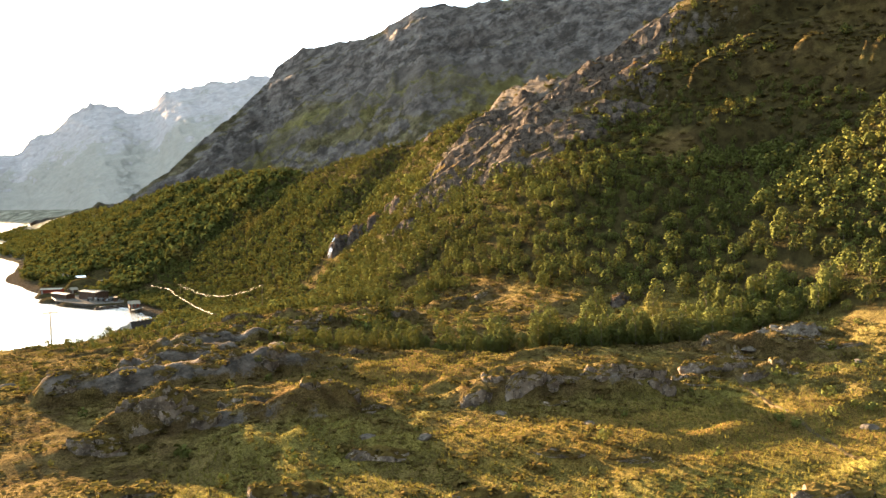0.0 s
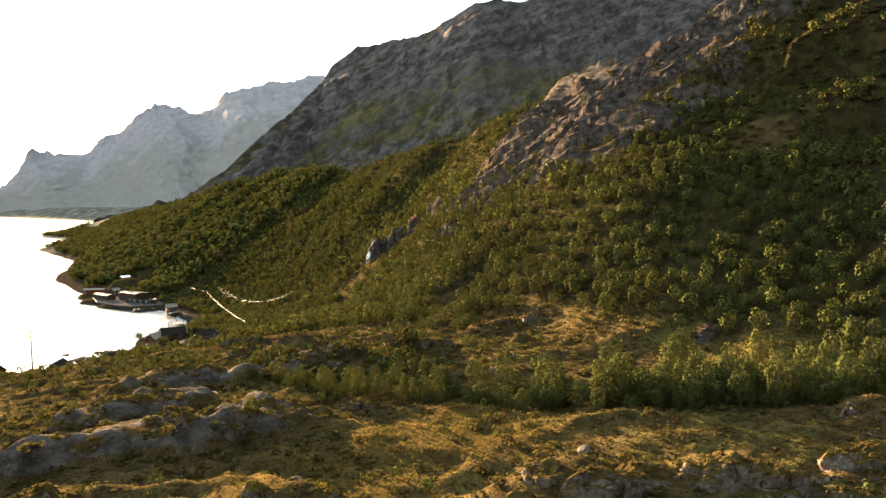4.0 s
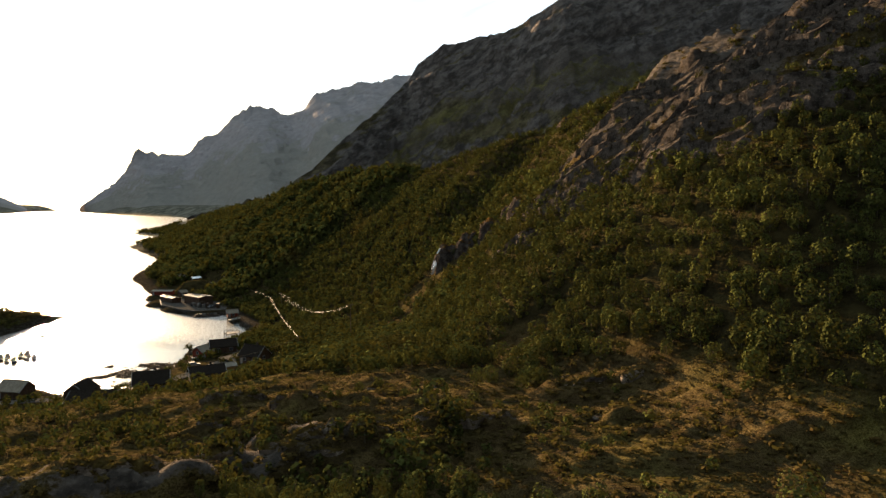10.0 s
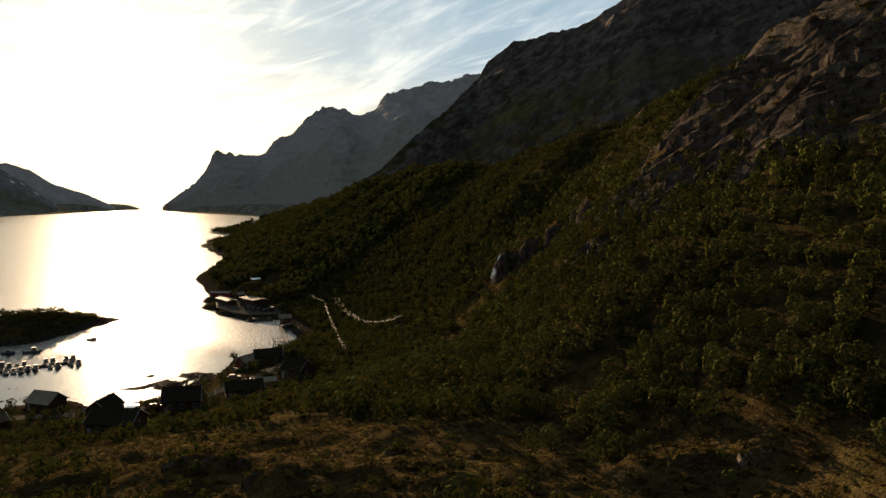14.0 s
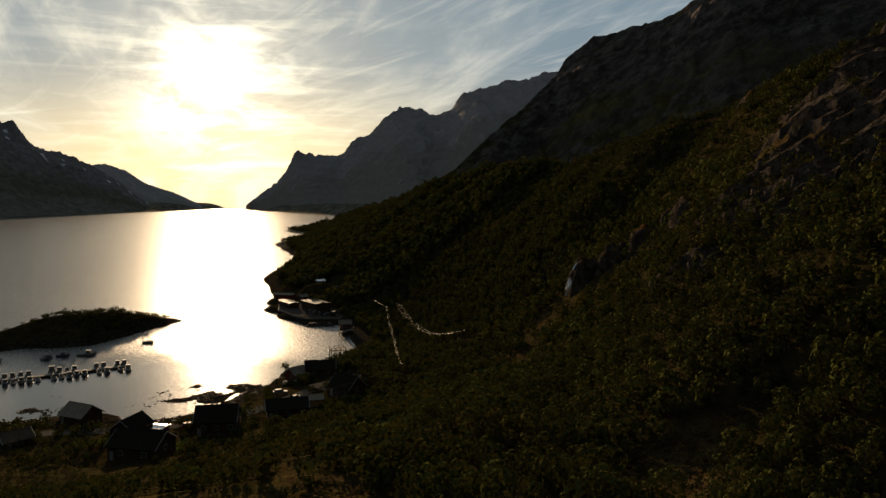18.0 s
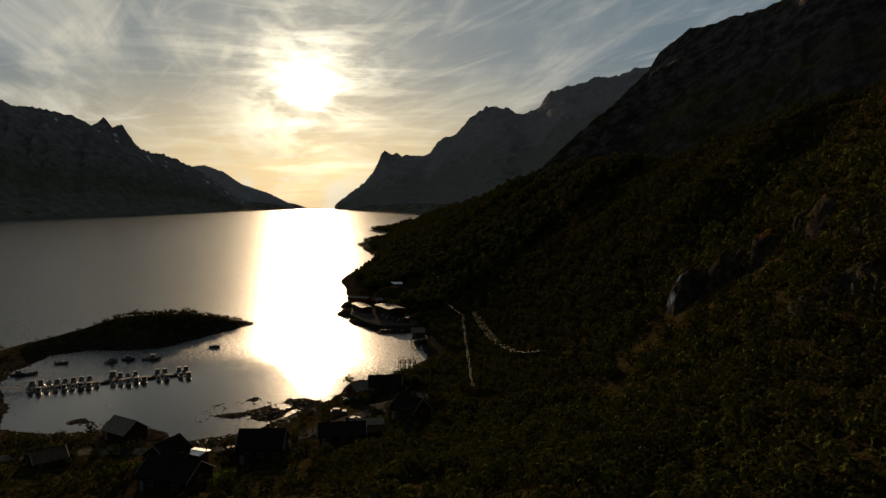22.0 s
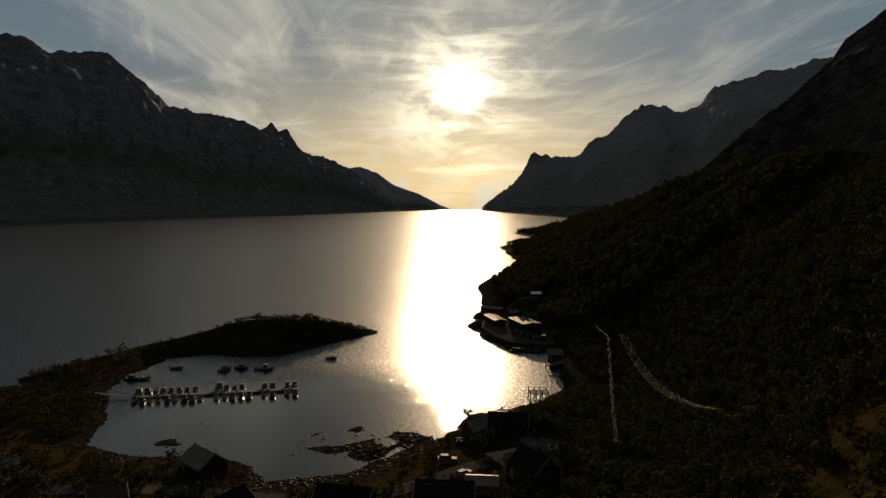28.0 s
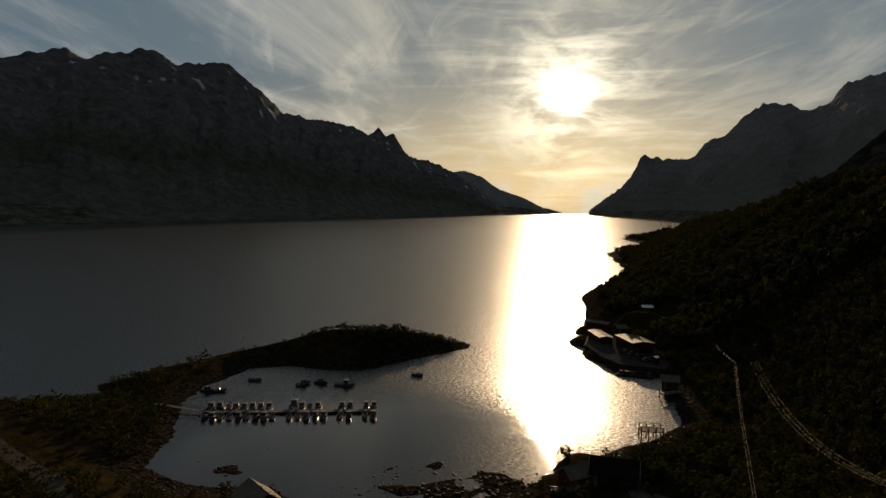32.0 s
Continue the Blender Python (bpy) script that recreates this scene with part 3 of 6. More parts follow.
# ---------------------------------------------------------------- the mountains round the fjord
def mountain(name, label, line, eye, step, rows, reach, power, jag, seed, green_band=0.0, ribs=0.5, craggy=6.0, hazy=1.0, bare=0.20, ledges_m=14.0, tilt=0.0, pale=0.0, snow=0.0):
    """A mountain side from its crest down to the shore, with gullies, buttresses and a broken skyline."""
    pts = np.array(line)
    seg = np.r_[0, np.cumsum(np.hypot(np.diff(pts[:, 0]), np.diff(pts[:, 1])))]
    s = np.arange(0, seg[-1], step)
    cx, cy, cz = (np.interp(s, seg, pts[:, k]) for k in range(3))
    cz = cz + jag * ((ridged(s, 0 * s + seed, 130, 3, seed) - 0.6) * 1.3 + (ridged(s, 0 * s, 34, 2, seed + 3) - 0.5) * 0.6)
    ux, uy = eye[0] - cx, eye[1] - cy
    n = np.hypot(ux, uy)
    ux, uy = ux / n, uy / n
    probe = np.linspace(0, 0.93, 240)[:, None] * n[None]
    wet = inland(cx + ux * probe, cy + uy * probe) < 4
    shore_r = np.where(wet.any(0), probe[wet.argmax(0), np.arange(len(s))], 1e9)
    full = np.minimum(shore_r, np.maximum(cz, 20) / reach)
    k = np.ones(15) / 15
    full = np.convolve(np.pad(full, 7, mode="edge"), k, "valid")
    full = np.minimum(full, shore_r)
    u = np.r_[-0.5, -0.22, -0.08, -0.025, np.linspace(0, 1, rows) ** 1.25][:, None]
    x, y = cx + ux * u * full, cy + uy * u * full
    f = np.where(u < 0, 1 + u * 1.9, np.clip(1 - u, 0, 1) ** power)
    away = np.clip(u, 0, 1) * full
    even = np.convolve(np.pad(cz, 20, mode="edge"), np.ones(41) / 41, "valid")
    z = even * f + (cz - even) * np.exp(-away / 60)
    rise = np.clip(z, 0, 220) * smooth(away, 3, 160)
    rib = ridged(s[None] + 0.25 * away * np.sin(seed), away * 0.28, 210, 5, seed + 11) - 0.60
    crag = ridged(x, y, 70, 4, seed + 13) - 0.58
    along, level = s[None] + 0 * z, (z - tilt * s[None]) * 1.7
    if tilt:
        # benches and buttresses drawn out along the dip of the beds
        bed = 0.6 * ridged(along * 0.22, level, 120, 4, seed + 31) + 0.4 * ridged(along * 0.30, level, 46, 3, seed + 37)
        ledge = smooth(bed, 0.45, 0.75)
        z = z + (bed - 0.55) * 95 * smooth(rise, 8, 90) + crag * 0.10 * rise + (ridged(x, y, 34, 3, seed + 15) - 0.55) * craggy * smooth(rise, 10, 60) * (0.4 + ledge)
    else:
        z = z + rib * ribs * rise + crag * (0.10 + 0.12 * ribs) * rise + (ridged(x, y, 42, 3, seed + 15) - 0.55) * craggy * smooth(rise, 10, 60)
        ledge = np.mod(z / 58 + fbm(x, y, 260, 4, seed + 17) * 1.3, 1.0)
        z = z + (smooth(ledge, 0.5, 1.0) - ledge) * ledges_m * smooth(rise, 20, 120)
    z = np.where(u >= 0.985, -4.0, z)
    me_w, me_h = len(s), len(u)
    ob = sheet(name, np.arange(me_w), np.arange(me_h), z, GROUND)
    ob.data.vertices.foreach_set("co", np.stack([x, y, z], -1).astype(np.float32).ravel())
    steep = np.abs(np.gradient(z, axis=0)) / (np.abs(np.gradient(away, axis=0)) + 1)
    rock = np.clip(bare + 0.5 * smooth(steep, 0.5, 1.0) + 0.45 * smooth(f, 0.35, 0.75) + 0.35 * fbm(x, y, 120, 4, seed + 19), 0, 1)
    band = np.exp(-((f - (0.28 + 0.26 * smooth(s[None] / seg[-1], 0.1, 0.5) if tilt else 0.34) - 0.10 * fbm(x, y, 420, 3, seed + 23)) / 0.09) ** 2) * green_band
    rock = rock * (1 - 0.9 * band)
    if tilt:
        rock = np.clip(rock - 0.1 + 0.45 * smooth(ledge, 0.5, 0.8) - 0.45 * smooth(0.4 - ledge, 0, 0.25) * smooth(0.72 - f, 0, 0.3), 0, 1)
    # far and pale carry the haze painted into the ground colour
    me = ob.data
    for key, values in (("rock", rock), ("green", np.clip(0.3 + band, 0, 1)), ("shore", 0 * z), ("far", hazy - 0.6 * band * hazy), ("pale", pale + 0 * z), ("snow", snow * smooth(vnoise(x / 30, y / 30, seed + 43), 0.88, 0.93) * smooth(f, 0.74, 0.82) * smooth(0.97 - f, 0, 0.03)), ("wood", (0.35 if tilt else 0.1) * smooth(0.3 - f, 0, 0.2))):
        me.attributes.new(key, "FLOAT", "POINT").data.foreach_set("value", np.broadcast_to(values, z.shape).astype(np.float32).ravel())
    return tagged(ob, label, "mountain", kind="structure")


# hazy and pale set how much haze goes into each side's colour
mountain("mountain_fell", "craggy grey fell with green benches above the wooded hill", FELL, (10.0, -90.0, 60.5), 6.0, 120, 0.95, 1.15, 16, 140, 0.8, 0.12, 26.0, 0.25, -0.04, 26.0, 0.27)
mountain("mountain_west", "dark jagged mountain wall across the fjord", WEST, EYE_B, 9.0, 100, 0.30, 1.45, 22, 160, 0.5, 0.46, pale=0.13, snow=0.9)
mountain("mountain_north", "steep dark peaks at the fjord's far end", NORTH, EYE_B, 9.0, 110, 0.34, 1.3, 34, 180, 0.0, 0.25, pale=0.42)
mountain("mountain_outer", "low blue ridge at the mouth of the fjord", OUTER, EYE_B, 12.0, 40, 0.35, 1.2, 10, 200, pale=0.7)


# ---------------------------------------------------------------- plants and stones
def foliage(name, a, b, c, glow=0.35, speckle=0.28):
    """Leaves that let the light through; tone varies by clump, by plant and by place."""
    m = bpy.data.materials.new(name)
    m.use_nodes = True
    n = Nodes(m.node_tree)
    geo = n.add("ShaderNodeNewGeometry")
    plant = n.add("ShaderNodeAttribute", attribute="tone").outputs["Fac"]
    f = n.math("ADD", n.math("MULTIPLY", geo.outputs["Random Per Island"], speckle), n.math("MULTIPLY", plant, 0.55))
    f = n.math("ADD", f, n.math("MULTIPLY", n.add("ShaderNodeObjectInfo").outputs["Random"], 0.15))
    f = n.math("ADD", f, n.math("MULTIPLY", n.math("SUBTRACT", n.noise(geo.outputs["Position"], 0.05, 3), 0.55), 0.9), clamp=True)
    autumn = n.span(n.noise(geo.outputs["Position"], 0.03, 4, 0.6), 0.56, 0.72)
    tone = n.mix(n.math("MULTIPLY", autumn, 0.7), n.mix(f, (*a, 1), (*b, 1)), (*c, 1))
    d = n.add("ShaderNodeBsdfDiffuse", {"Color": tone})
    t = n.add("ShaderNodeBsdfTranslucent", {"Color": n.mix(0.5, tone, (0.15, 0.132, 0.026, 1))})
    mixed = n.add("ShaderNodeMixShader", {0: glow, 1: d.outputs[0], 2: t.outputs[0]})
    n.add("ShaderNodeOutputMaterial", {"Surface": mixed.outputs[0]})
    return m


LEAF = foliage("birch_leaves", (0.0160, 0.0175, 0.0060), (0.060, 0.064, 0.0155), (0.072, 0.049, 0.013), 0.05)
HEATHER = foliage("heath_twigs", (0.019, 0.0135, 0.0052), (0.044, 0.0310, 0.0100), (0.054, 0.0300, 0.0085), 0.12, 0.6)
SEDGE = foliage("sedge_blades", (0.040, 0.033, 0.0075), (0.070, 0.059, 0.0130), (0.086, 0.048, 0.012), 0.15, 0.6)
BARK = mottled("birch_bark", (0.085, 0.072, 0.058), (0.022, 0.017, 0.013), 6, 0.85, fine=30)
BOULDER = mottled("lichened_rock", (0.0195, 0.01625, 0.013), (0.078, 0.0637, 0.0481), 0.9, 0.85, relief=0.6, fine=7)
WEED = mottled("wet_weed_stone", (0.010, 0.008, 0.005), (0.050, 0.042, 0.032), 1.5, 0.7, relief=0.5, fine=8)


def mesh_of(name, verts, faces, mat, flat=True):
    me = bpy.data.meshes.new(name)
    me.from_pydata([tuple(v) for v in verts], [], [tuple(f) for f in faces])
    me.materials.append(mat)
    if not flat:
        me.polygons.foreach_set("use_smooth", np.ones(len(me.polygons), bool))
    me.update()
    return me


def quads_mesh(name, verts, mat, per=1):
    """A mesh of loose four-cornered pieces from an array of n x 4 x 3; every run of per pieces has one tone."""
    n = len(verts)
    me = bpy.data.meshes.new(name)
    me.vertices.add(n * 4)
    me.vertices.foreach_set("co", verts.astype(np.float32).ravel())
    me.loops.add(n * 4)
    me.loops.foreach_set("vertex_index", np.arange(n * 4, dtype=np.int32))
    me.polygons.add(n)
    me.polygons.foreach_set("loop_start", np.arange(0, n * 4, 4, dtype=np.int32))
    me.materials.append(mat)
    me.update(calc_edges=True)
    tone = np.repeat(np.random.default_rng(n).uniform(0, 1, n // per + 1) if per > 1 else [0.5] * n, per * 4)[:n * 4]
    me.attributes.new("tone", "FLOAT", "POINT").data.foreach_set("value", tone.astype(np.float32))
    return me


def leaves(centres, out, size, rng):
    """Diamond-shaped clumps of leaves round the centres, leaning outwards."""
    n = len(centres)
    normal = out + rng.normal(0, 0.5, (n, 3))
    normal /= np.linalg.norm(normal, axis=1, keepdims=True) + 1e-9
    side = np.cross(normal, rng.normal(0, 1, (n, 3)))
    side /= np.linalg.norm(side, axis=1, keepdims=True) + 1e-9
    along = np.cross(normal, side)
    s = size * rng.uniform(0.6, 1.35, (n, 1))
    bend = normal * s * 0.18
    return np.stack([centres - along * s, centres + side * s * 0.62 + bend, centres + along * s, centres - side * s * 0.62 + bend], 1)


def crown(height_m, spread, count, size, rng, base=0.22, fill=0.86):
    """A birch crown: rounded lobes crowded on a dome, ragged at the rim."""
    mid, tall = (1 + base) / 2, (1 - base) / 2
    lobes = [(0.0, 0.0, mid, spread * 0.78, tall * 0.80)]
    for k in range(9):
        a, h = k * 3.9 + rng.uniform(-0.4, 0.4), -0.85 + 1.7 * (k + rng.uniform(0.2, 0.8)) / 9
        r = spread * 0.62 * math.sqrt(max(0.05, 1 - h * h))
        lobes.append((r * math.cos(a), r * math.sin(a), mid + tall * 0.78 * h, spread * rng.uniform(0.32, 0.5), tall * rng.uniform(0.28, 0.42)))
    lobes = np.array(lobes)
    share = lobes[:, 3] ** 2
    pick = lobes[rng.choice(len(lobes), count * 3, p=share / share.sum())]
    way = rng.normal(0, 1, (count * 3, 3))
    way /= np.linalg.norm(way, axis=1, keepdims=True)
    centres = pick[:, :3] + way * np.stack([pick[:, 3], pick[:, 3], pick[:, 4]], -1) * rng.uniform(fill, 1.08, (count * 3, 1))
    # keep what lies on the outside of the whole
    rel = (centres[:, None] - lobes[None, :, :3]) / np.stack([lobes[:, 3], lobes[:, 3], lobes[:, 4]], -1)[None]
    depth = np.sqrt((rel ** 2).sum(-1)).min(1)
    order = np.argsort(-depth + rng.uniform(0, 0.15 if fill > 0.6 else 3.0, count * 3))[:count]
    centres, way = centres[order], way[order]
    centres[:, 2] = np.clip(centres[:, 2], 0.03, None)
    out = (centres - (0, 0, mid * 0.9)) / (spread, spread, tall)
    out = out / (np.linalg.norm(out, axis=1, keepdims=True) + 1e-6) + way * 0.8
    return leaves(centres * height_m, out * 1.2, size, rng)


def tube(points, radii, sides=6):
    """A tapered stem through the points."""
    verts, faces = [], []
    for k, (p, r) in enumerate(zip(points, radii)):
        for i in range(sides):
            a = 2 * math.pi * i / sides
            verts.append((p[0] + r * math.cos(a), p[1] + r * math.sin(a), p[2]))
        if k:
            o = (k - 1) * sides
            faces += [(o + i, o + (i + 1) % sides, o + sides + (i + 1) % sides, o + sides + i) for i in range(sides)]
    return verts, faces


def stem_mesh(height_m, rng, limbs=4):
    lean = rng.uniform(-0.25, 0.25, 2)
    spine = [(lean[0] * h * h, lean[1] * h * h, h * height_m * 0.92 - (0.5 if h == 0 else 0)) for h in (0, 0.25, 0.5, 0.75, 1.0)]
    verts, faces = tube(spine, [0.022 * height_m * s for s in (1, 0.8, 0.55, 0.3, 0.08)])
    for k in range(limbs):
        i = 1 + k % 3
        a = k * 2.3 + rng.uniform(0, 1)
        p, reach = spine[i], height_m * rng.uniform(0.16, 0.26)
        v, f = tube([p, (p[0] + reach * 0.6 * math.cos(a), p[1] + reach * 0.6 * math.sin(a), p[2] + reach * 0.5), (p[0] + reach * math.cos(a), p[1] + reach * math.sin(a), p[2] + reach * 1.1)],
                    [0.009 * height_m, 0.006 * height_m, 0.002 * height_m], 4)
        o = len(verts)
        verts, faces = verts + v, faces + [tuple(j + o for j in q) for q in f]
    return verts, faces


# where trees grow: the chance of a stem at a place
THICKET = [(9, -24, 0), (18, -33, 0), (34, -46, 0), (54, -56, 0), (82, -57, 0)]


def wooded(x, y, info):
    z, rock, green, shore, far, over, slabs, hill_d, d = info
    bare = smooth(66 - hill_d, 0, 24) * smooth(y, 22, 42) * smooth(118 - y + 0.5 * fbm(x, y, 18, 3, 119) * 30, 0, 20) * smooth(z, 62, 72)
    hillside = smooth(over, 1.5, 7) * (1 - 0.90 * bare)
    hillside = hillside * smooth(fbm(x, y, 24, 3, 101) + 0.85, 0.05, 0.35) * (1 - 0.6 * smooth(z, 95, 130)) * (1 - 0.5 * smooth(z, 76, 92) * smooth(24 - y, 0, 25) * smooth(fbm(x, y, 30, 3, 111) + 0.4, 0, 0.4))
    descent = (1 - 0.90 * bare) * smooth(y + 0.12 * x + 23 * smooth(x, 14, 30) + fbm(x, y, 22, 3, 103) * 12, 30, 42) * smooth(d, np.where(y > 188, 4, 14), np.where(y > 188, 9, 26))
    west = smooth(-x - 20 + 0.55 * (y - 20) + fbm(x, y, 22, 3, 105) * 10, 0, 10) * np.maximum(smooth(y, 22, 44), smooth(y, 2, 14) * smooth(x, -35, -27)) * smooth(d, 14, 26)
    sparse, _ = to_line(x, y, [(-34, 6, 0), (-22, -2, 0), (0, -12, 0), (14, -22, 0)])
    thicket = 0.36 * smooth(10 + 6 * fbm(x, y, 12, 3, 113) - sparse, 0, 4)
    young = 0.5 * smooth(-x - 3 + 5 * fbm(x, y, 9, 3, 115), 0, 6) * smooth(x, -38, -32) * smooth(y, -12, -6) * smooth(18 - y, 0, 6)
    clump, _ = to_line(x, y, [(2, -20, 0), (12, -19, 0), (22, -16, 0)])
    thicket = np.maximum(thicket, np.maximum(young, 0.55 * smooth(3.5 + 4 * fbm(x, y, 8, 2, 117) - clump, 0, 2)))
    p = np.maximum(np.maximum(hillside, thicket), np.maximum(descent, west) * smooth(fbm(x, y, 16, 3, 109) + 0.6, 0.1, 0.4))
    for px, py, pr, _pz in PADS:
        p = p * smooth(np.hypot(x - px, y - py) / pr, 0.95, 1.15)
    for cx, cy, cr in ((-35, 226, 8), (102, -4, 7), (44, 147, 11), (51, 139, 7), (57, 129, 6.5), (63, 116, 5)):
        p = p * smooth(np.hypot(x - cx, y - cy) / cr, 0.7, 1.1)
    clear = np.hypot((x + 62) / 16, (y - 121) / 9)
    p = p * smooth(clear, 0.8, 1.1) * smooth(np.hypot((x + 30) / 12, (y - 158) / 12), 0.8, 1.1)
    isle = (x < -150) & (y > 185)
    p = np.where(isle, smooth(d, 2.5, 5) * (0.10 + 0.8 * smooth(30 - np.hypot(x + 157, y - 273), 0, 12)), p)
    p = np.where((x < -120) & ~isle & (y < 185), 0.6 * smooth(d, 1.0, 2.5) * smooth(np.abs(y - 130 - 0.1 * (x + 140)), 6, 9), p)
    return np.clip(p, 0, 1) * (z > np.where(x < -120, 0.6, 1.4))


def scatter(x0, x1, y0, y1, gap, chance, seed):
    """Places on a jittered grid, kept by chance(x, y, info)."""
    rng = np.random.default_rng(seed)
    gx, gy = np.meshgrid(np.arange(x0, x1, gap), np.arange(y0, y1, gap))
    x, y = gx.ravel() + rng.uniform(-0.48, 0.48, gx.size) * gap, gy.ravel() + rng.uniform(-0.48, 0.48, gx.size) * gap
    info = height(x, y)
    keep = rng.uniform(0, 1, x.size) < chance(x, y, info)
    return x[keep], y[keep], sheet_z(x[keep], y[keep]), rng


def sheet_z(x, y):
    i = np.clip(np.searchsorted(XS, x) - 1, 0, len(XS) - 2)
    j = np.clip(np.searchsorted(YS, y) - 1, 0, len(YS) - 2)
    u, v = (x - XS[i]) / (XS[i + 1] - XS[i]), (y - YS[j]) / (YS[j + 1] - YS[j])
    return (GZ[j, i] * (1 - u) + GZ[j, i + 1] * u) * (1 - v) + (GZ[j + 1, i] * (1 - u) + GZ[j + 1, i + 1] * u) * v


def spread_copies(templates, x, y, z, scale, rng, tall=None):
    """All the templates' pieces, turned, scaled and moved to the places."""
    kind, turn = rng.integers(0, len(templates), len(x)), rng.uniform(0, 2 * math.pi, len(x))
    out = []
    for k, t in enumerate(templates):
        m = kind == k
        c, s = np.cos(turn[m])[:, None, None], np.sin(turn[m])[:, None, None]
        f = scale[m][:, None, None]
        h = f if tall is None else tall[m][:, None, None]
        px = (t[None, ..., 0] * c - t[None, ..., 1] * s) * f + x[m][:, None, None]
        py = (t[None, ..., 0] * s + t[None, ..., 1] * c) * f + y[m][:, None, None]
        pz = t[None, ..., 2] * h + z[m][:, None, None]
        out.append(np.stack([px, py, pz], -1).reshape(-1, 4, 3))
    return np.concatenate(out)


def stem_quads():
    """Four faces of a slim stem, one metre high, for trees seen from afar."""
    a = 0.010
    c = [(a, a), (-a, a), (-a, -a), (a, -a)]
    return np.array([[(*c[i], -0.1), (*c[(i + 1) % 4], -0.1), (c[(i + 1) % 4][0] * 0.4, c[(i + 1) % 4][1] * 0.4, 0.6), (c[i][0] * 0.4, c[i][1] * 0.4, 0.6)] for i in range(4)])


# the woods: unit-high crowns at three grades of detail
FINE = [crown(1.0, 0.35 + 0.03 * k, 230, 0.057, np.random.default_rng(200 + k), 0.03) for k in range(4)]
HALF = [crown(1.0, 0.35 + 0.03 * k, 96, 0.092, np.random.default_rng(205 + k), 0.03) for k in range(4)]
MID = [crown(1.0, 0.37 + 0.03 * k, 34, 0.165, np.random.default_rng(210 + k), 0.08) for k in range(4)]
COARSE = [crown(1.0, 0.44 + 0.03 * k, 26, 0.20, np.random.default_rng(220 + k), 0.06) for k in range(4)]


def birch_prototype(k):
    rng = np.random.default_rng(300 + k)
    h = (5.4, 6.8, 7.6, 4.4, 3.2)[k]
    tree = tagged(new("birch_tree"), "green birch tree with pale stem on the heath", "tree", "birches of the shelf")
    stem = new("trunk", mesh_of("trunk", *stem_mesh(h, rng), BARK, False))
    head = new("crown", quads_mesh("crown", crown(h, (0.30, 0.27, 0.27, 0.36, 0.48)[k], 1000, (0.15, 0.165, 0.18, 0.14, 0.12)[k], rng, 0.0, 0.75), LEAF))
    stem.parent = head.parent = tree
    return tree


WOOD = np.where((GX > -215) & (GX < 320) & (GY > -120) & (GY < 1400), wooded(GX, GY, height(GX, GY)), 0)
WOOD = np.maximum(WOOD, (GX > -215) * (GX < 60) * (GY > 60) * (GY < 340) * 0.75)
WOOD = np.where(GY > 330, smooth(150 - GZ, 0, 60) * (GY < 1400) * (GX < 320), WOOD)
ground.data.attributes.new("wood", "FLOAT", "POINT").data.foreach_set("value", WOOD.astype(np.float32).ravel())
tx, ty, tz, trng = scatter(-210, 135, -110, 330, 2.35, wooded, 11)


def thickety(x, y, info):
    strip, _ = to_line(x, y, THICKET)
    return smooth(8.0 + fbm(x, y, 14, 3, 107) * 9 - strip, 0, 2.5) * 0.95


outside = to_line(tx, ty, THICKET)[0] > 8.5
hx2, hy2, hz2, _ = scatter(0, 88, -76, -10, 1.75, thickety, 27)
tx, ty, tz = np.r_[hx2, tx[outside]], np.r_[hy2, ty[outside]], np.r_[hz2, tz[outside]]
chosen = np.arange(len(tx)) < min(len(hx2), 296)
PROTOS = [birch_prototype(k) for k in range(5)]
for n, i in enumerate(np.flatnonzero(chosen)):
    k = n % 5
    m = pose(tx[i], ty[i], tz[i], 0, 0, trng.uniform(0, 360))
    if n < 5:
        PROTOS[k].matrix_basis = m
        continue
    tree = copy_thing(PROTOS[k], m)
    f = trng.uniform(0.45, 1.15) * np.interp(tx[i], [8, 22, 40], [0.46, 0.60, 0.82])
    tree.scale = (f, f, f * trng.uniform(0.9, 1.1))

rest = ~chosen
rx, ry, rz = tx[rest], ty[rest], tz[rest]
close = (ry < 30) & (rx > 30) & (rx < 96)
middle = ~close & (ry < 100) & (rx > 12) & (rz < 98)
size = (1.9 + 2.3 * trng.uniform(0, 1, len(rx)) ** 1.4) * np.where(rz > 70, 0.72, 1.0) * np.where((rx < -5) & (ry > 0) & (ry < 112), np.where(rx < -22, 0.5, 0.8), 1.0) * np.where((rx < 14) & (ry < 8), 0.62, 1.0)
low = height(rx, ry)[8]
size = size * np.where((rx < -8) & (ry < 150), np.interp(low, [20, 60, 100], [0.5, 0.62, 1.0]), 1.0)
scrub = rx < -120
tagged(new("island_scrub", quads_mesh("island_scrub", spread_copies([crown(1.0, 0.75, 24, 0.18, np.random.default_rng(260 + k), 0.05, 0.4) for k in range(4)], rx[scrub], ry[scrub], rz[scrub], trng.uniform(1.6, 3.0, scrub.sum()) * 0.9 * np.where(trng.uniform(0, 1, scrub.sum()) < 0.08, 1.4, 1.0), trng), LEAF, 24)), "low dark scrub on the islet and the spit", "scrub", kind="stuff")
rx, ry, rz, size, close, middle = rx[~scrub], ry[~scrub], rz[~scrub], size[~scrub], close[~scrub], middle[~scrub]
rest = ~close & ~middle
tagged(new("birch_wood", quads_mesh("birch_wood", spread_copies(FINE, rx[close], ry[close], rz[close], size[close], trng), LEAF, len(FINE[0]))), "dense green birch wood on the steep hillside", "wood", kind="stuff")
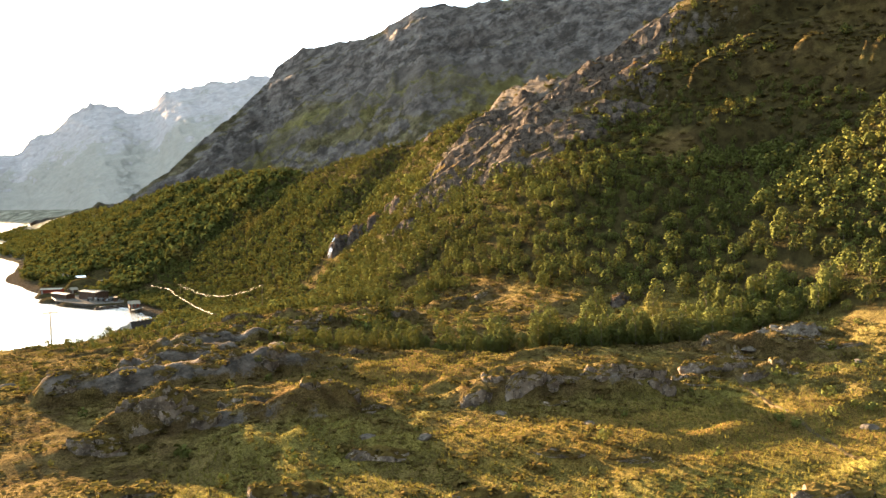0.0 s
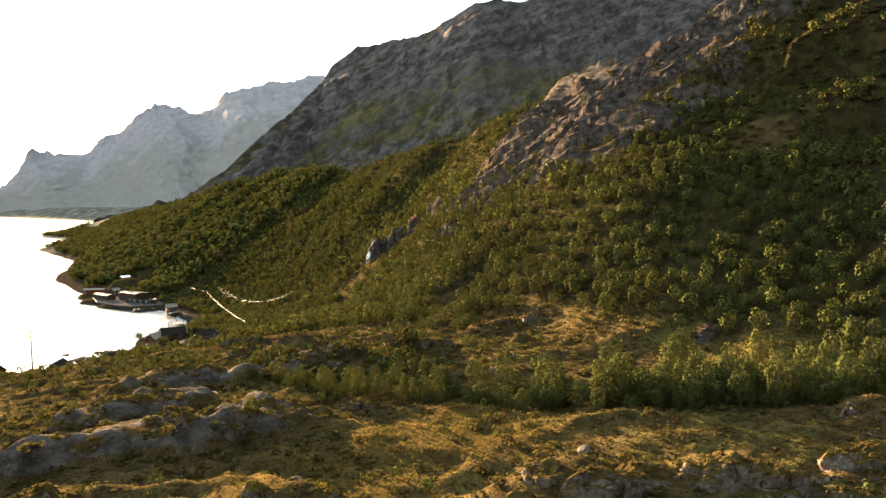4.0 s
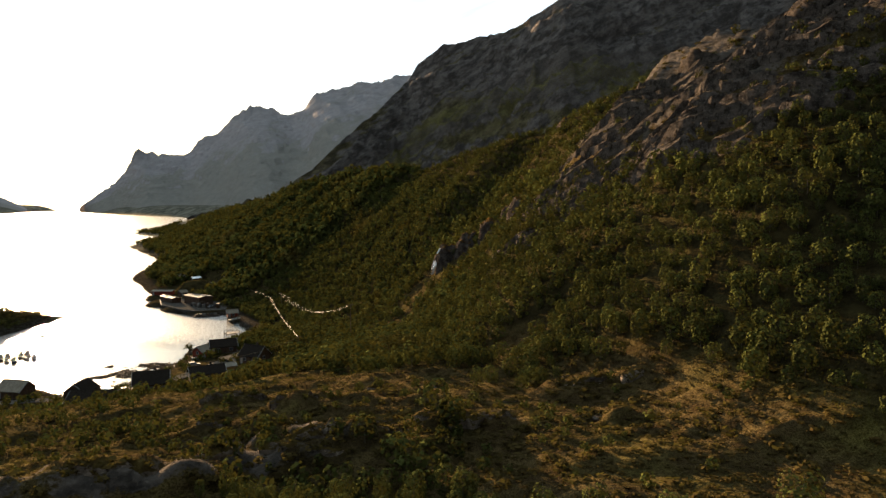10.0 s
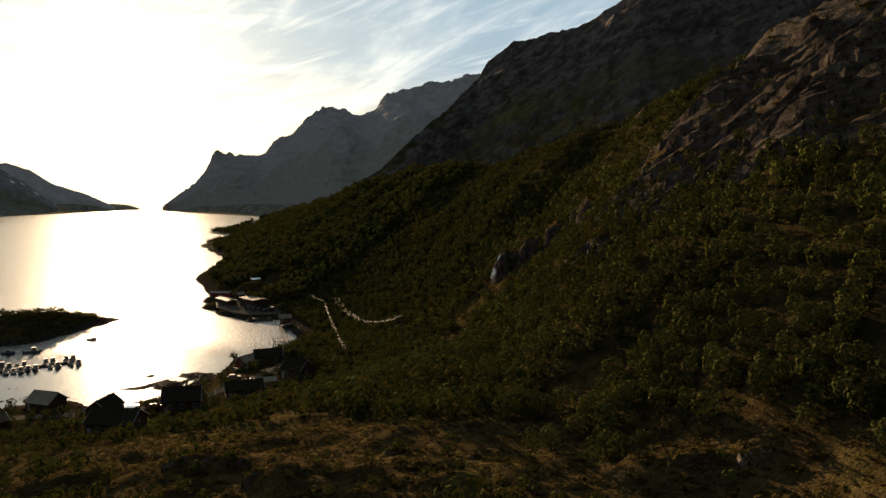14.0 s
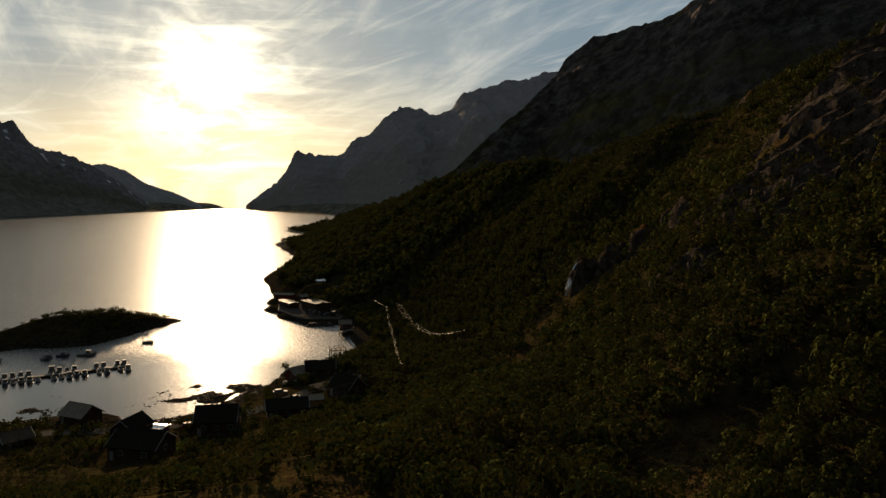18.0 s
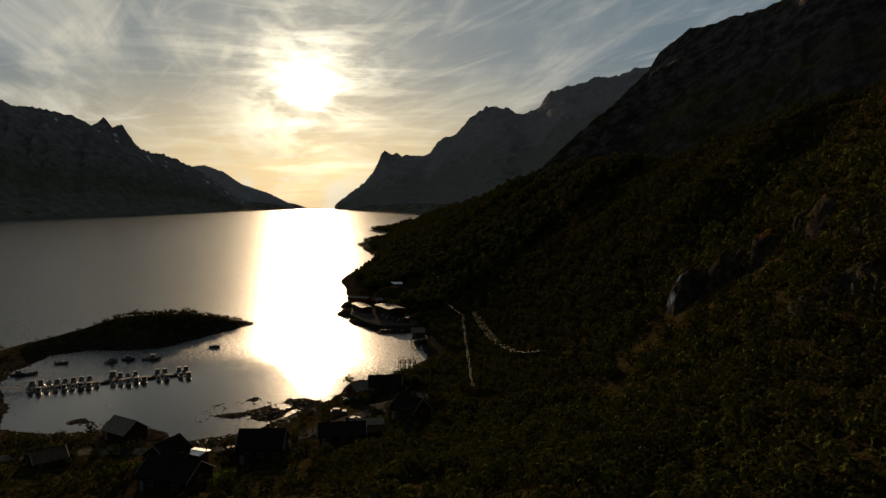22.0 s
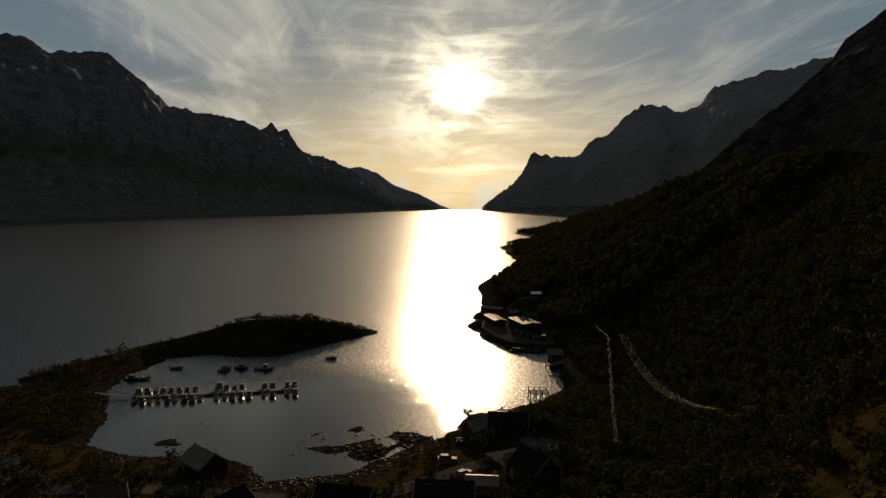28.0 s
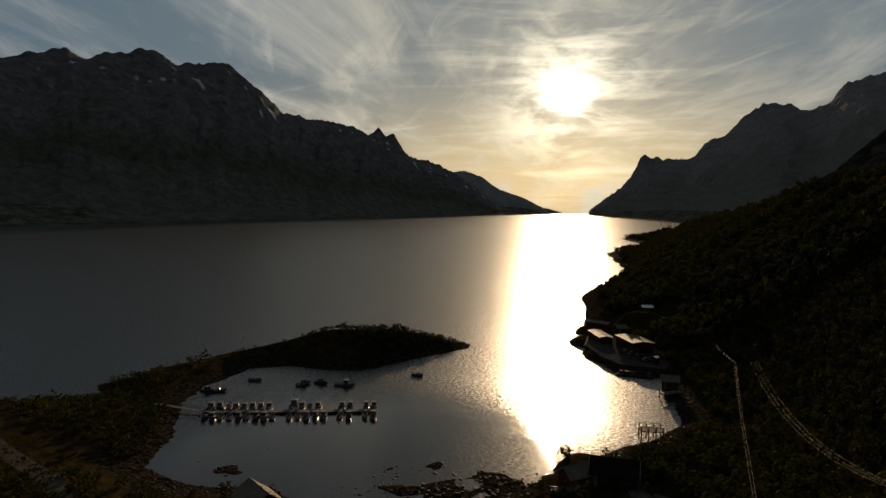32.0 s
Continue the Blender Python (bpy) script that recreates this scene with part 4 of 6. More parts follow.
tagged(new("slope_birch_wood", quads_mesh("slope_birch_wood", spread_copies(HALF, rx[middle], ry[middle], rz[middle], size[middle], trng), LEAF, len(HALF[0]))), "green birch wood higher up the hillside", "wood", kind="stuff")
tagged(new("shore_birch_wood", quads_mesh("shore_birch_wood", spread_copies(MID, rx[rest], ry[rest], rz[rest], size[rest], trng), LEAF, len(MID[0]))), "green birch wood and scrub near the shore", "wood", kind="stuff")
tagged(new("birch_stems", quads_mesh("birch_stems", spread_copies([stem_quads()], rx, ry, rz, size, trng), BARK)), "pale slender stems of the birch wood", "stems", kind="stuff")


def far_wooded(x, y, info):
    z, rock, green, shore, far, over, slabs, hill_d, d = info
    near_box = (x > -210) & (x < 135) & (y < 330)
    return np.where(near_box, 0.0, smooth(d, 6, 20) * smooth(150 - z, 0, 60) * np.maximum(smooth(fbm(x, y, 50, 3, 121) + 0.5, 0.0, 0.4), y < 700) * (y < 1500) * 0.95 * smooth(np.hypot((x + 84) / 24, (y - 374) / 46), 0.85, 1.05) * ((rock < 0.55) | (y < 700)) * ((x < 135) * 0 + (x < np.interp(y, [330, 380, 520, 700, 900, 1150, 1310], [85, 70, 25, -50, -130, -210, -300])) | (y < 330)))


fx, fy, fz, frng = scatter(-420, 100, 560, 1380, 6.0, far_wooded, 12)
qx, qy, qz, _ = scatter(-200, 100, 330, 560, 4.2, far_wooded, 18)
fx, fy, fz = np.r_[fx, qx], np.r_[fy, qy], np.r_[fz, qz]
gx2, gy2, gz2, grng = scatter(135, 185, -60, 130, 4.6, lambda x, y, info: 0.6 * smooth(fbm(x, y, 18, 3, 123) + 0.3, 0.0, 0.4), 13)
fsize = frng.uniform(3.8, 6.5, len(fx)) * np.where(fy > 330, 1.25, 1.0)
tagged(new("far_birch_wood", quads_mesh("far_birch_wood", spread_copies(COARSE, fx, fy, fz - 0.4, fsize, frng), LEAF, len(COARSE[0]))), "distant birch scrub along the fjord shore", "wood", kind="stuff")
tagged(new("crest_birch_scrub", quads_mesh("crest_birch_scrub", spread_copies(HALF, gx2, gy2, gz2 - 0.2, grng.uniform(1.6, 3.2, len(gx2)), grng), LEAF, len(HALF[0]))), "low birch scrub near the hill's crest", "scrub", kind="stuff")


def gardens(x, y, info):
    p = 0.45 * smooth(fbm(x, y, 11, 3, 141) + 0.45, 0.0, 0.4) * (info[0] > 1.3)
    for px, py, pr, _pz in PADS:
        p = p * (np.hypot(x - px, y - py) > pr * 0.72)
    return p


BUSH = [crown(1.0, 0.50, 52, 0.14, np.random.default_rng(230 + k), 0.03, 0.4) for k in range(4)]
kx, ky, kz, krng = scatter(-125, -8, 96, 205, 3.0, gardens, 23)
tagged(new("garden_bushes", quads_mesh("garden_bushes", spread_copies(BUSH, kx, ky, kz - 0.1, krng.uniform(1.3, 3.6, len(kx)), krng), LEAF, 52)), "dark bushes and young birches among the houses", "bushes", kind="stuff")
qx, qy, qz, _ = scatter(-118, -58, 328, 425, 4.5, lambda x, y, info: 0.4 * (info[0] > 2.2) * (np.hypot(x + 68, y - 323) > 14) * (np.hypot(x + 86, y - 336) > 11) * (np.hypot(x + 97, y - 363) > 7), 24)
tagged(new("quay_bushes", quads_mesh("quay_bushes", spread_copies(BUSH, qx, qy, qz - 0.1, krng.uniform(0.8, 2.2, len(qx)), krng), LEAF, 52)), "low bushes round the quay sheds", "bushes", kind="stuff")


# low growth of the shelf
def bushy(x, y, info):
    z, rock, green, shore, far, over, slabs, hill_d, d = info
    return (0.05 + 0.28 * smooth(fbm(x, y, 18, 3, 131), 0.05, 0.4) + 0.4 * np.exp(-((x - 6) / 34) ** 2 - ((y + 8) / 15) ** 2)) * (d > 60) * (over < 12)


def heathy(x, y, info):
    z, rock, green, shore, far, over, slabs, hill_d, d = info
    return 0.95 * smooth(fbm(x, y, 12, 4, 133) + 0.75, 0.0, 0.4) * (d > 60) * (over < 10) * (rock < 0.42) * (1 - 0.8 * bog(x, y))


def grassy(x, y, info):
    z, rock, green, shore, far, over, slabs, hill_d, d = info
    return 0.9 * np.maximum(smooth(green, 0.2, 0.6), bog(x, y)) * (d > 60) * (over < 8) * (rock < 0.4)


TUFT = [crown(1.0, 0.9, 9, 0.42, np.random.default_rng(240 + k), 0.02, 0.3) for k in range(4)]


def blades(rng, n=6):
    a = rng.uniform(0, 2 * math.pi, n)
    r, lean = rng.uniform(0, 0.35, n), rng.uniform(0.1, 0.5, n)
    base = np.stack([r * np.cos(a), r * np.sin(a), -0.05 + 0 * a], -1)
    tip = base + np.stack([lean * np.cos(a), lean * np.sin(a), rng.uniform(0.6, 1.1, n)], -1)
    side = np.stack([-np.sin(a), np.cos(a), 0 * a], -1) * 0.12
    return np.stack([base - side, base + side, tip + side * 0.2, tip - side * 0.2], 1)


GRASS = [blades(np.random.default_rng(250 + k)) for k in range(5)]
bx, by, bz, brng = scatter(-60, 95, -135, 45, 2.8, bushy, 14)
tagged(new("low_bushes", quads_mesh("low_bushes", spread_copies(BUSH, bx, by, bz, brng.uniform(0.6, 1.7, len(bx)), brng), LEAF)), "low green willow and birch bushes on heath", "bushes", kind="stuff")
hx, hy, hz, hrng = scatter(-45, 80, -128, 36, 1.08, heathy, 15)
tagged(new("heather", quads_mesh("heather", spread_copies(TUFT, hx, hy, hz - 0.05, hrng.uniform(0.40, 0.85, len(hx)), hrng, hrng.uniform(0.10, 0.26, len(hx))), HEATHER)), "brown heather and crowberry tussocks on the shelf", "heather", kind="stuff")
sx, sy, sz, srng = scatter(-40, 80, -128, 8, 0.66, grassy, 16)
tagged(new("grass", quads_mesh("grass", spread_copies(GRASS, sx, sy, sz, srng.uniform(0.20, 0.40, len(sx)), srng), SEDGE)), "yellow-green sedge and grass tufts on the bog", "grass", kind="stuff")


def tussocky(x, y, info):
    z, rock, green, shore, far, over, slabs, hill_d, d = info
    return (0.5 * smooth(fbm(x, y, 20, 3, 137), 0.0, 0.35) + 0.6 * np.exp(-((x - 44) / 26) ** 2 - ((y + 14) / 22) ** 2) + 0.45 * np.exp(-((x + 14) / 22) ** 2 - ((y + 38) / 26) ** 2)) * (d > 60) * (over < 6)


MOUND = [crown(1.0, 1.0, 30, 0.32, np.random.default_rng(270 + k), 0.02, 0.5) for k in range(4)]
ux, uy, uz, urng = scatter(-55, 80, -130, 28, 2.0, tussocky, 19)
tagged(new("heath_hummocks", quads_mesh("heath_hummocks", spread_copies(MOUND, ux, uy, uz - 0.15, urng.uniform(0.6, 1.35, len(ux)), urng, urng.uniform(0.35, 0.75, len(ux))), HEATHER, 30)), "dark rounded crowberry hummocks on the heath", "hummocks", kind="stuff")


def bare_slope(x, y, info):
    z, rock, green, shore, far, over, slabs, hill_d, d = info
    return np.where(y < 30, 0.95, 0.35) * (z > 64) * smooth(fbm(x, y, 14, 3, 143) + 0.5, 0.0, 0.4) * (1 - 0.35 * slabs)


vx, vy, vz, vrng = scatter(80, 172, -72, 150, 2.0, bare_slope, 25)
tagged(new("slope_heath", quads_mesh("slope_heath", spread_copies(MOUND, vx, vy, vz - 0.2, vrng.uniform(0.7, 1.7, len(vx)), vrng, vrng.uniform(0.4, 1.0, len(vx))), HEATHER, 30)), "reddish-brown heath clinging to the upper slope", "heath", kind="stuff")


# stones
def stone_mesh(name, seed, mat, flatten=0.7, detail=2):
    bm = bmesh.new()
    bmesh.ops.create_icosphere(bm, subdivisions=detail, radius=1.0)
    off = Vector((seed * 7.3, seed * 3.1, seed * 1.7))
    for v in bm.verts:
        k = 1 + 0.35 * noise.noise(v.co * 1.1 + off) + 0.15 * noise.noise(v.co * 3.1 + off)
        v.co = Vector((v.co.x * k * 1.3, v.co.y * k, v.co.z * k * flatten))
    me = bpy.data.meshes.new(name)
    bm.to_mesh(me)
    bm.free()
    me.materials.append(mat)
    return me


STONES = [stone_mesh("boulder", k, BOULDER) for k in range(5)]
BOULDERS = [(49, -98, 1.1), (2, -69, 1.0),
            (44, 5, 1.0), (42, -11, 0.9), (28, -66, 1.3), (19, -78, 0.8), (60, -72, 1.2), (68, -82, 0.9), (-30, -43, 1.8), (-36, -38, 1.5), (8, -84, 0.9), (25, -86, 0.8), (3, -82, 0.9)]
for k, (x, y, r) in enumerate(BOULDERS):
    ob = tagged(new("boulder", STONES[k % 5]), "grey lichened boulder half sunk in the heath", "boulder", "boulders on the shelf")
    ob.matrix_basis = pose(x, y, ground_at(x, y) + r * 0.02, 0, 0, 57 * k) @ Matrix.Diagonal((r * 0.75, r * 0.62, r * 0.5, 1))


def stone_bits(name, x, y, z, r, mat, label, rng):
    """Many small stones in one mesh."""
    src = [stone_mesh("bit", 20 + k, mat, 0.6, 1) for k in range(4)]
    pts = [np.array([v.co for v in s.vertices]) for s in src]
    tri = np.array([list(p.vertices) for p in src[0].polygons])
    verts, faces, o = [], [], 0
    for i in range(len(x)):
        p = pts[i % 4]
        a = rng.uniform(0, 6.28)
        c, s = math.cos(a), math.sin(a)
        verts.append(np.stack([(p[:, 0] * c - p[:, 1] * s) * r[i] + x[i], (p[:, 0] * s + p[:, 1] * c) * r[i] + y[i], p[:, 2] * r[i] + z[i]], -1))
        faces.append(tri + o)
        o += len(p)
    for s in src:
        bpy.data.meshes.remove(s)
    return tagged(new(name, mesh_of(name, np.concatenate(verts), np.concatenate(faces), mat)), label, "stones", kind="stuff")


def strand(x, y, info):
    z, d = info[0], info[8]
    return np.where((z > -0.35) & (z < 0.9) & (d < 12), np.where(x < -122, 0.12, 0.55), 0.0)


wx, wy, wz, wrng = scatter(-205, -28, 118, 310, 1.25, strand, 17)
stone_bits("shore_stones", wx, wy, wz, wrng.uniform(0.15, 0.5, len(wx)), WEED, "dark wet stones and weed along the tide line", wrng)


# ---------------------------------------------------------------- the hamlet
DARK_WOOD = mottled("dark_stained_boards", (0.030, 0.018, 0.012), (0.065, 0.042, 0.028), 2, 0.8, stretch=(1, 1, 0.2), fine=40)
RED_WOOD = mottled("red_painted_boards", (0.096, 0.018, 0.0108), (0.144, 0.036, 0.021), 2, 0.75, stretch=(1, 1, 0.2), fine=40)
WHITE_WOOD = mottled("white_painted_boards", (0.14, 0.135, 0.125), (0.2, 0.195, 0.18), 2, 0.7, stretch=(1, 1, 0.2), fine=40)
OCHRE_WOOD = mottled("ochre_boards", (0.26, 0.15, 0.05), (0.36, 0.23, 0.09), 2, 0.75, stretch=(1, 1, 0.2), fine=40)
TIN_ROOF = mottled("weathered_tin_roof", (0.102, 0.084, 0.06), (0.168, 0.141, 0.102), 1.2, 0.55, 0.0, fine=20, stretch=(1, 0.2, 1))
OLD_ROOF = mottled("rusty_sheet_roof", (0.045, 0.032, 0.022), (0.085, 0.062, 0.042), 1.2, 0.8, fine=20, stretch=(1, 0.2, 1))
DARK_ROOF = mottled("dark_roof_tiles", (0.0098, 0.0077, 0.0063), (0.0238, 0.0196, 0.0154), 3, 0.85, fine=25)
BRIGHT_ROOF = mottled("pale_sheet_roof", (0.55, 0.53, 0.50), (0.68, 0.66, 0.62), 1.5, 0.3, 0.4, fine=20)
CONCRETE = mottled("stained_concrete", (0.0312, 0.02745, 0.02288), (0.06237, 0.05487, 0.04575), 0.8, 0.9, relief=0.4)
GRAVEL = mottled("grey_gravel", (0.04675, 0.04015, 0.0319), (0.0825, 0.0715, 0.05775), 0.7, 0.95, relief=0.7, fine=12)
LAWN = mottled("mown_grass", (0.0252, 0.0378, 0.00588), (0.0504, 0.063, 0.01092), 0.5, 0.95, relief=0.6, fine=9)
POLE_WOOD = mottled("tarred_pole", (0.05, 0.038, 0.026), (0.11, 0.085, 0.06), 3, 0.85, stretch=(1, 1, 0.15))
DECK_WOOD = mottled("grey_deck_boards", (0.078, 0.072, 0.063), (0.132, 0.12, 0.105), 2, 0.8)
GRP_WHITE = mottled("white_hull", (0.126, 0.126, 0.126), (0.1785, 0.1785, 0.1733), 1.5, 0.5, relief=0.02)
GRP_BLUE = mottled("dark_hull", (0.03, 0.045, 0.08), (0.05, 0.07, 0.11), 1.5, 0.35, relief=0.02)
RUBBER = mottled("black_rubber", (0.012, 0.012, 0.012), (0.03, 0.03, 0.03), 3, 0.7)
COPPER = mottled("bare_wire", (0.10, 0.072, 0.04), (0.14, 0.10, 0.055), 2, 0.7, 0.0, relief=0.0)
CAR_PAINT = mottled("red_car_paint", (0.08, 0.006, 0.005), (0.1, 0.009, 0.007), 2, 0.6, relief=0.0)
VAN_PAINT = mottled("white_car_paint", (0.1039, 0.1039, 0.1024), (0.1134, 0.1134, 0.1119), 2, 0.6, relief=0.0)


def pane_material():
    m, n = material("window_pane", 0.08)
    n.shader.inputs["Base Color"].default_value = (0.02, 0.025, 0.03, 1)
    p = n.add("ShaderNodeTexCoord").outputs["Object"]
    bump(n, n.noise(p, 1.5, 2), 0.05, 0.02)
    return m


PANE = pane_material()


def part(name, bm, mat, parent, label="", at=None):
    """One mesh object under a thing or under a part."""
    me = bpy.data.meshes.new(name)
    bm.to_mesh(me)
    bm.free()
    me.materials.append(mat)
    ob = new(name, me)
    ob.parent = parent
    if at is not None:
        ob.matrix_basis = at
    if label:
        ob["label"] = label
    return ob


def box(sx, sy, sz, x=0.0, y=0.0, z=0.0, bevel=0.0, bm=None, turn=0.0):
    """A block by its full sizes and its centre, with softened edges."""
    bm = bm or bmesh.new()
    made = bmesh.ops.create_cube(bm, size=1.0, matrix=Matrix.Translation((x, y, z)) @ Matrix.Rotation(turn, 4, "Z") @ Matrix.Diagonal((sx, sy, sz, 1)))
    if bevel:
        edges = list({e for v in made["verts"] for e in v.link_edges})
        bmesh.ops.bevel(bm, geom=edges, offset=bevel, segments=1, affect="EDGES")
    return bm


def solid(verts, faces):
    bm = bmesh.new()
    vs = [bm.verts.new(v) for v in verts]
    for f in faces:
        bm.faces.new([vs[i] for i in f])
    bmesh.ops.recalc_face_normals(bm, faces=bm.faces)
    return bm


def rod(p, q, r, sides=8, r2=None, bm=None):
    bm = bm or bmesh.new()
    p, q = Vector(p), Vector(q)
    m = Matrix.Translation((p + q) / 2) @ (q - p).to_track_quat("Z", "Y").to_matrix().to_4x4()
    bmesh.ops.create_cone(bm, cap_ends=True, segments=sides, radius1=r, radius2=r if r2 is None else r2, depth=(q - p).length, matrix=m)
    return bm


def gable_body(l, w, h, rise):
    """Walls with two gables; the ridge runs along x."""
    a, b = l / 2, w / 2
    v = [(-a, -b, -1.2), (a, -b, -1.2), (a, b, -1.2), (-a, b, -1.2), (-a, -b, h), (a, -b, h), (a, b, h), (-a, b, h), (-a, 0, h + rise), (a, 0, h + rise)]
    f = [(0, 3, 2, 1), (0, 1, 5, 4), (2, 3, 7, 6), (1, 2, 6, 9, 5), (3, 0, 4, 8, 7), (4, 5, 9, 8), (6, 7, 8, 9)]
    return solid(v, f)


def roof_slab(l, w, h, rise, side, over=0.45, thick=0.16):
    """One pitch of a roof with its overhang and thickness."""
    a, b = l / 2 + over, w / 2
    s = rise / b
    y1, z1 = side * (b + over), h - over * s
    v = [(-a, 0, h + rise), (a, 0, h + rise), (a, y1, z1), (-a, y1, z1)]
    v = [(x, y, z + 0.02) for x, y, z in v] + [(x, y, z + 0.02 + thick) for x, y, z in v]
    return solid(v, [(0, 1, 2, 3), (7, 6, 5, 4), (0, 4, 5, 1), (1, 5, 6, 2), (2, 6, 7, 3), (3, 7, 4, 0)])


def house(name, label, category, x, y, z, turn, l, w, h, rise, wall_mat, roof_mat, windows=2, chimney=True, roof_label="", trim=True, door=True):
    thing = tagged(new(name), label, category)
    thing.matrix_basis = pose(x, y, z, 0, 0, turn)
    part("wall", gable_body(l, w, h, rise), wall_mat, thing)
    part("foundation", box(l + 0.1, w + 0.1, 1.2, 0, 0, -0.35), CONCRETE, thing)
    for side in (-1, 1):
        pitch = part("roof", roof_slab(l, w, h, rise, side), roof_mat, thing, roof_label)
        ribs = int(l / 1.1)
        for k in range(ribs + 1):
            rx = -l / 2 + l * k / ribs
            b = w / 2 + 0.4
            part("roof_rib", rod((rx, 0.05 * side, h + rise + 0.20), (rx, side * b, h - 0.4 * rise / (w / 2) + 0.20), 0.03, 4), roof_mat, pitch)
    part("ridge_cap", rod((-l / 2 - 0.45, 0, h + rise + 0.17), (l / 2 + 0.45, 0, h + rise + 0.17), 0.12, 6), roof_mat, thing)
    if trim:
        for end in (-1, 1):
            for side in (-1, 1):
                part("verge_board", rod((end * (l / 2 + 0.47), 0, h + rise + 0.10), (end * (l / 2 + 0.47), side * (w / 2 + 0.45), h - 0.45 * rise / (w / 2) + 0.10), 0.12, 4), WHITE_WOOD, thing, "pale verge board")
    for side in (-1, 1):
        for k in range(windows):
            wx = -l / 2 + l * (k + 0.5) / windows + 0.3
            win = part("window", box(1.25, 0.12, 1.25, wx, side * (w / 2 + 0.03), h * 0.58), WHITE_WOOD, thing, "white window frame")
            part("pane", box(0.48, 0.05, 1.0, wx - 0.28, side * (w / 2 + 0.08), h * 0.58), PANE, win)
            part("pane", box(0.48, 0.05, 1.0, wx + 0.28, side * (w / 2 + 0.08), h * 0.58), PANE, win)
    if windows:
        for end in (-1, 1):
            win = part("window", box(0.12, 1.1, 1.2, end * (l / 2 + 0.03), 0, h * 0.75), WHITE_WOOD, thing, "white window frame")
            part("pane", box(0.05, 0.85, 0.95, end * (l / 2 + 0.08), 0, h * 0.75), PANE, win)
    if door:
        leaf = part("door", box(0.95, 0.1, 2.05, -l / 2 + 1.0, -(w / 2 + 0.04), 1.03), WHITE_WOOD if wall_mat is not WHITE_WOOD else DARK_WOOD, thing)
        part("door_handle", box(0.12, 0.06, 0.04, -l / 2 + 1.35, -(w / 2 + 0.11), 1.03), TIN_ROOF, leaf)
    if chimney:
        stack = part("chimney", box(0.65, 0.65, 1.5, l * 0.12, 0.3, h + rise + 0.25, 0.03), CONCRETE, thing)
        part("chimney_cap", box(0.85, 0.85, 0.1, l * 0.12, 0.3, h + rise + 1.05), DARK_ROOF, stack)
    return thing


house("house", "dark-stained wooden house with a tall rear block", "house", -53.5, 107.5, 4.2, -8, 11.5, 8.0, 3.2, 2.6, DARK_WOOD, DARK_ROOF)
house("house", "tall dark wooden house wing with a small chimney", "house", -58.5, 112.5, 4.2, 82, 7.0, 6.0, 5.0, 2.2, DARK_WOOD, DARK_ROOF, 2, False)
house("house", "dark wooden house with pale verge boards by the shore road", "house", -43.2, 125, 4.0, 12, 9.5, 7.2, 3.6, 2.9, DARK_WOOD, DARK_ROOF, 3)
house("house", "long low dark house with a chimney and skylight", "house", -30, 139.5, 3.6, 20, 10.5, 6.4, 2.7, 1.9, DARK_WOOD, DARK_ROOF, 3)
house("garage", "ochre garage with a pale flat-pitched roof", "garage", -25.2, 146.8, 4.2, 20, 5.5, 4.6, 2.2, 0.7, OCHRE_WOOD, TIN_ROOF, 0, False)
house("boathouse", "grey boathouse with a weathered pale sheet roof at the water", "boathouse", -85.5, 136.5, 1.5, -20, 8.0, 6.6, 2.6, 2.4, DARK_WOOD, TIN_ROOF, 0, False)
house("cabin", "small dark cabin with a pale-edged roof among birches", "cabin", -86.8, 112.5, 3.4, 55, 6, 4.8, 2.3, 1.6, DARK_WOOD, OLD_ROOF, 1, False)
house("shed", "red wooden boat shed with a warm sheet roof", "shed", -39.3, 182, 2.0, 60, 5.6, 4.4, 2.4, 1.7, RED_WOOD, TIN_ROOF, 1, False)
house("barn", "low dark barn behind the red shed", "barn", -32.5, 187, 2.3, 15, 9.5, 6.2, 2.8, 2.2, DARK_WOOD, DARK_ROOF, 2, False)
house("shed", "small grey shed beside the gravel yard", "shed", -15.8, 174, 3.0, 10, 4.4, 3.4, 2.3, 0.6, WHITE_WOOD, TIN_ROOF, 1, False)
house("house", "dark house with a steep roof below the wood", "house", -16.5, 153.6, 5.4, -35, 8.0, 6.6, 3.0, 3.0, DARK_WOOD, DARK_ROOF, 2)
house("annex", "flat-roofed annex with a pale sheet roof behind the dark house", "annex", -54.3, 116.6, 4.2, -8, 3.6, 2.8, 3.5, 0.15, DARK_WOOD, BRIGHT_ROOF, 0, False, "", False)
house("house", "small house with a bright white sheet roof above the quay", "house", -86, 408, 5.0, 30, 5.5, 5.0, 3.0, 0.8, DARK_WOOD, BRIGHT_ROOF, 1, False)
house("house", "dark house with a pale gable on the point", "house", -99, 420, 4.6, 70, 6, 5, 3.0, 2.2, DARK_WOOD, TIN_ROOF, 1)
house("warehouse", "tall dark quay warehouse with a low warm-lit roof", "warehouse", -68, 323.5, 2.0, 130, 17, 8.5, 4.6, 0.5, DARK_WOOD, TIN_ROOF, 0, False, "", False, False)
house("warehouse", "long low quay shed at the water's edge", "warehouse", -86.5, 335.5, 2.0, 127, 17, 5.4, 2.7, 0.5, DARK_WOOD, TIN_ROOF, 0, False, "", False)
house("warehouse", "red-brown landing shed over the shore", "warehouse", -97, 363, 2.3, -9, 12.5, 5, 2.6, 0.6, RED_WOOD, TIN_ROOF, 0, False, "", False)
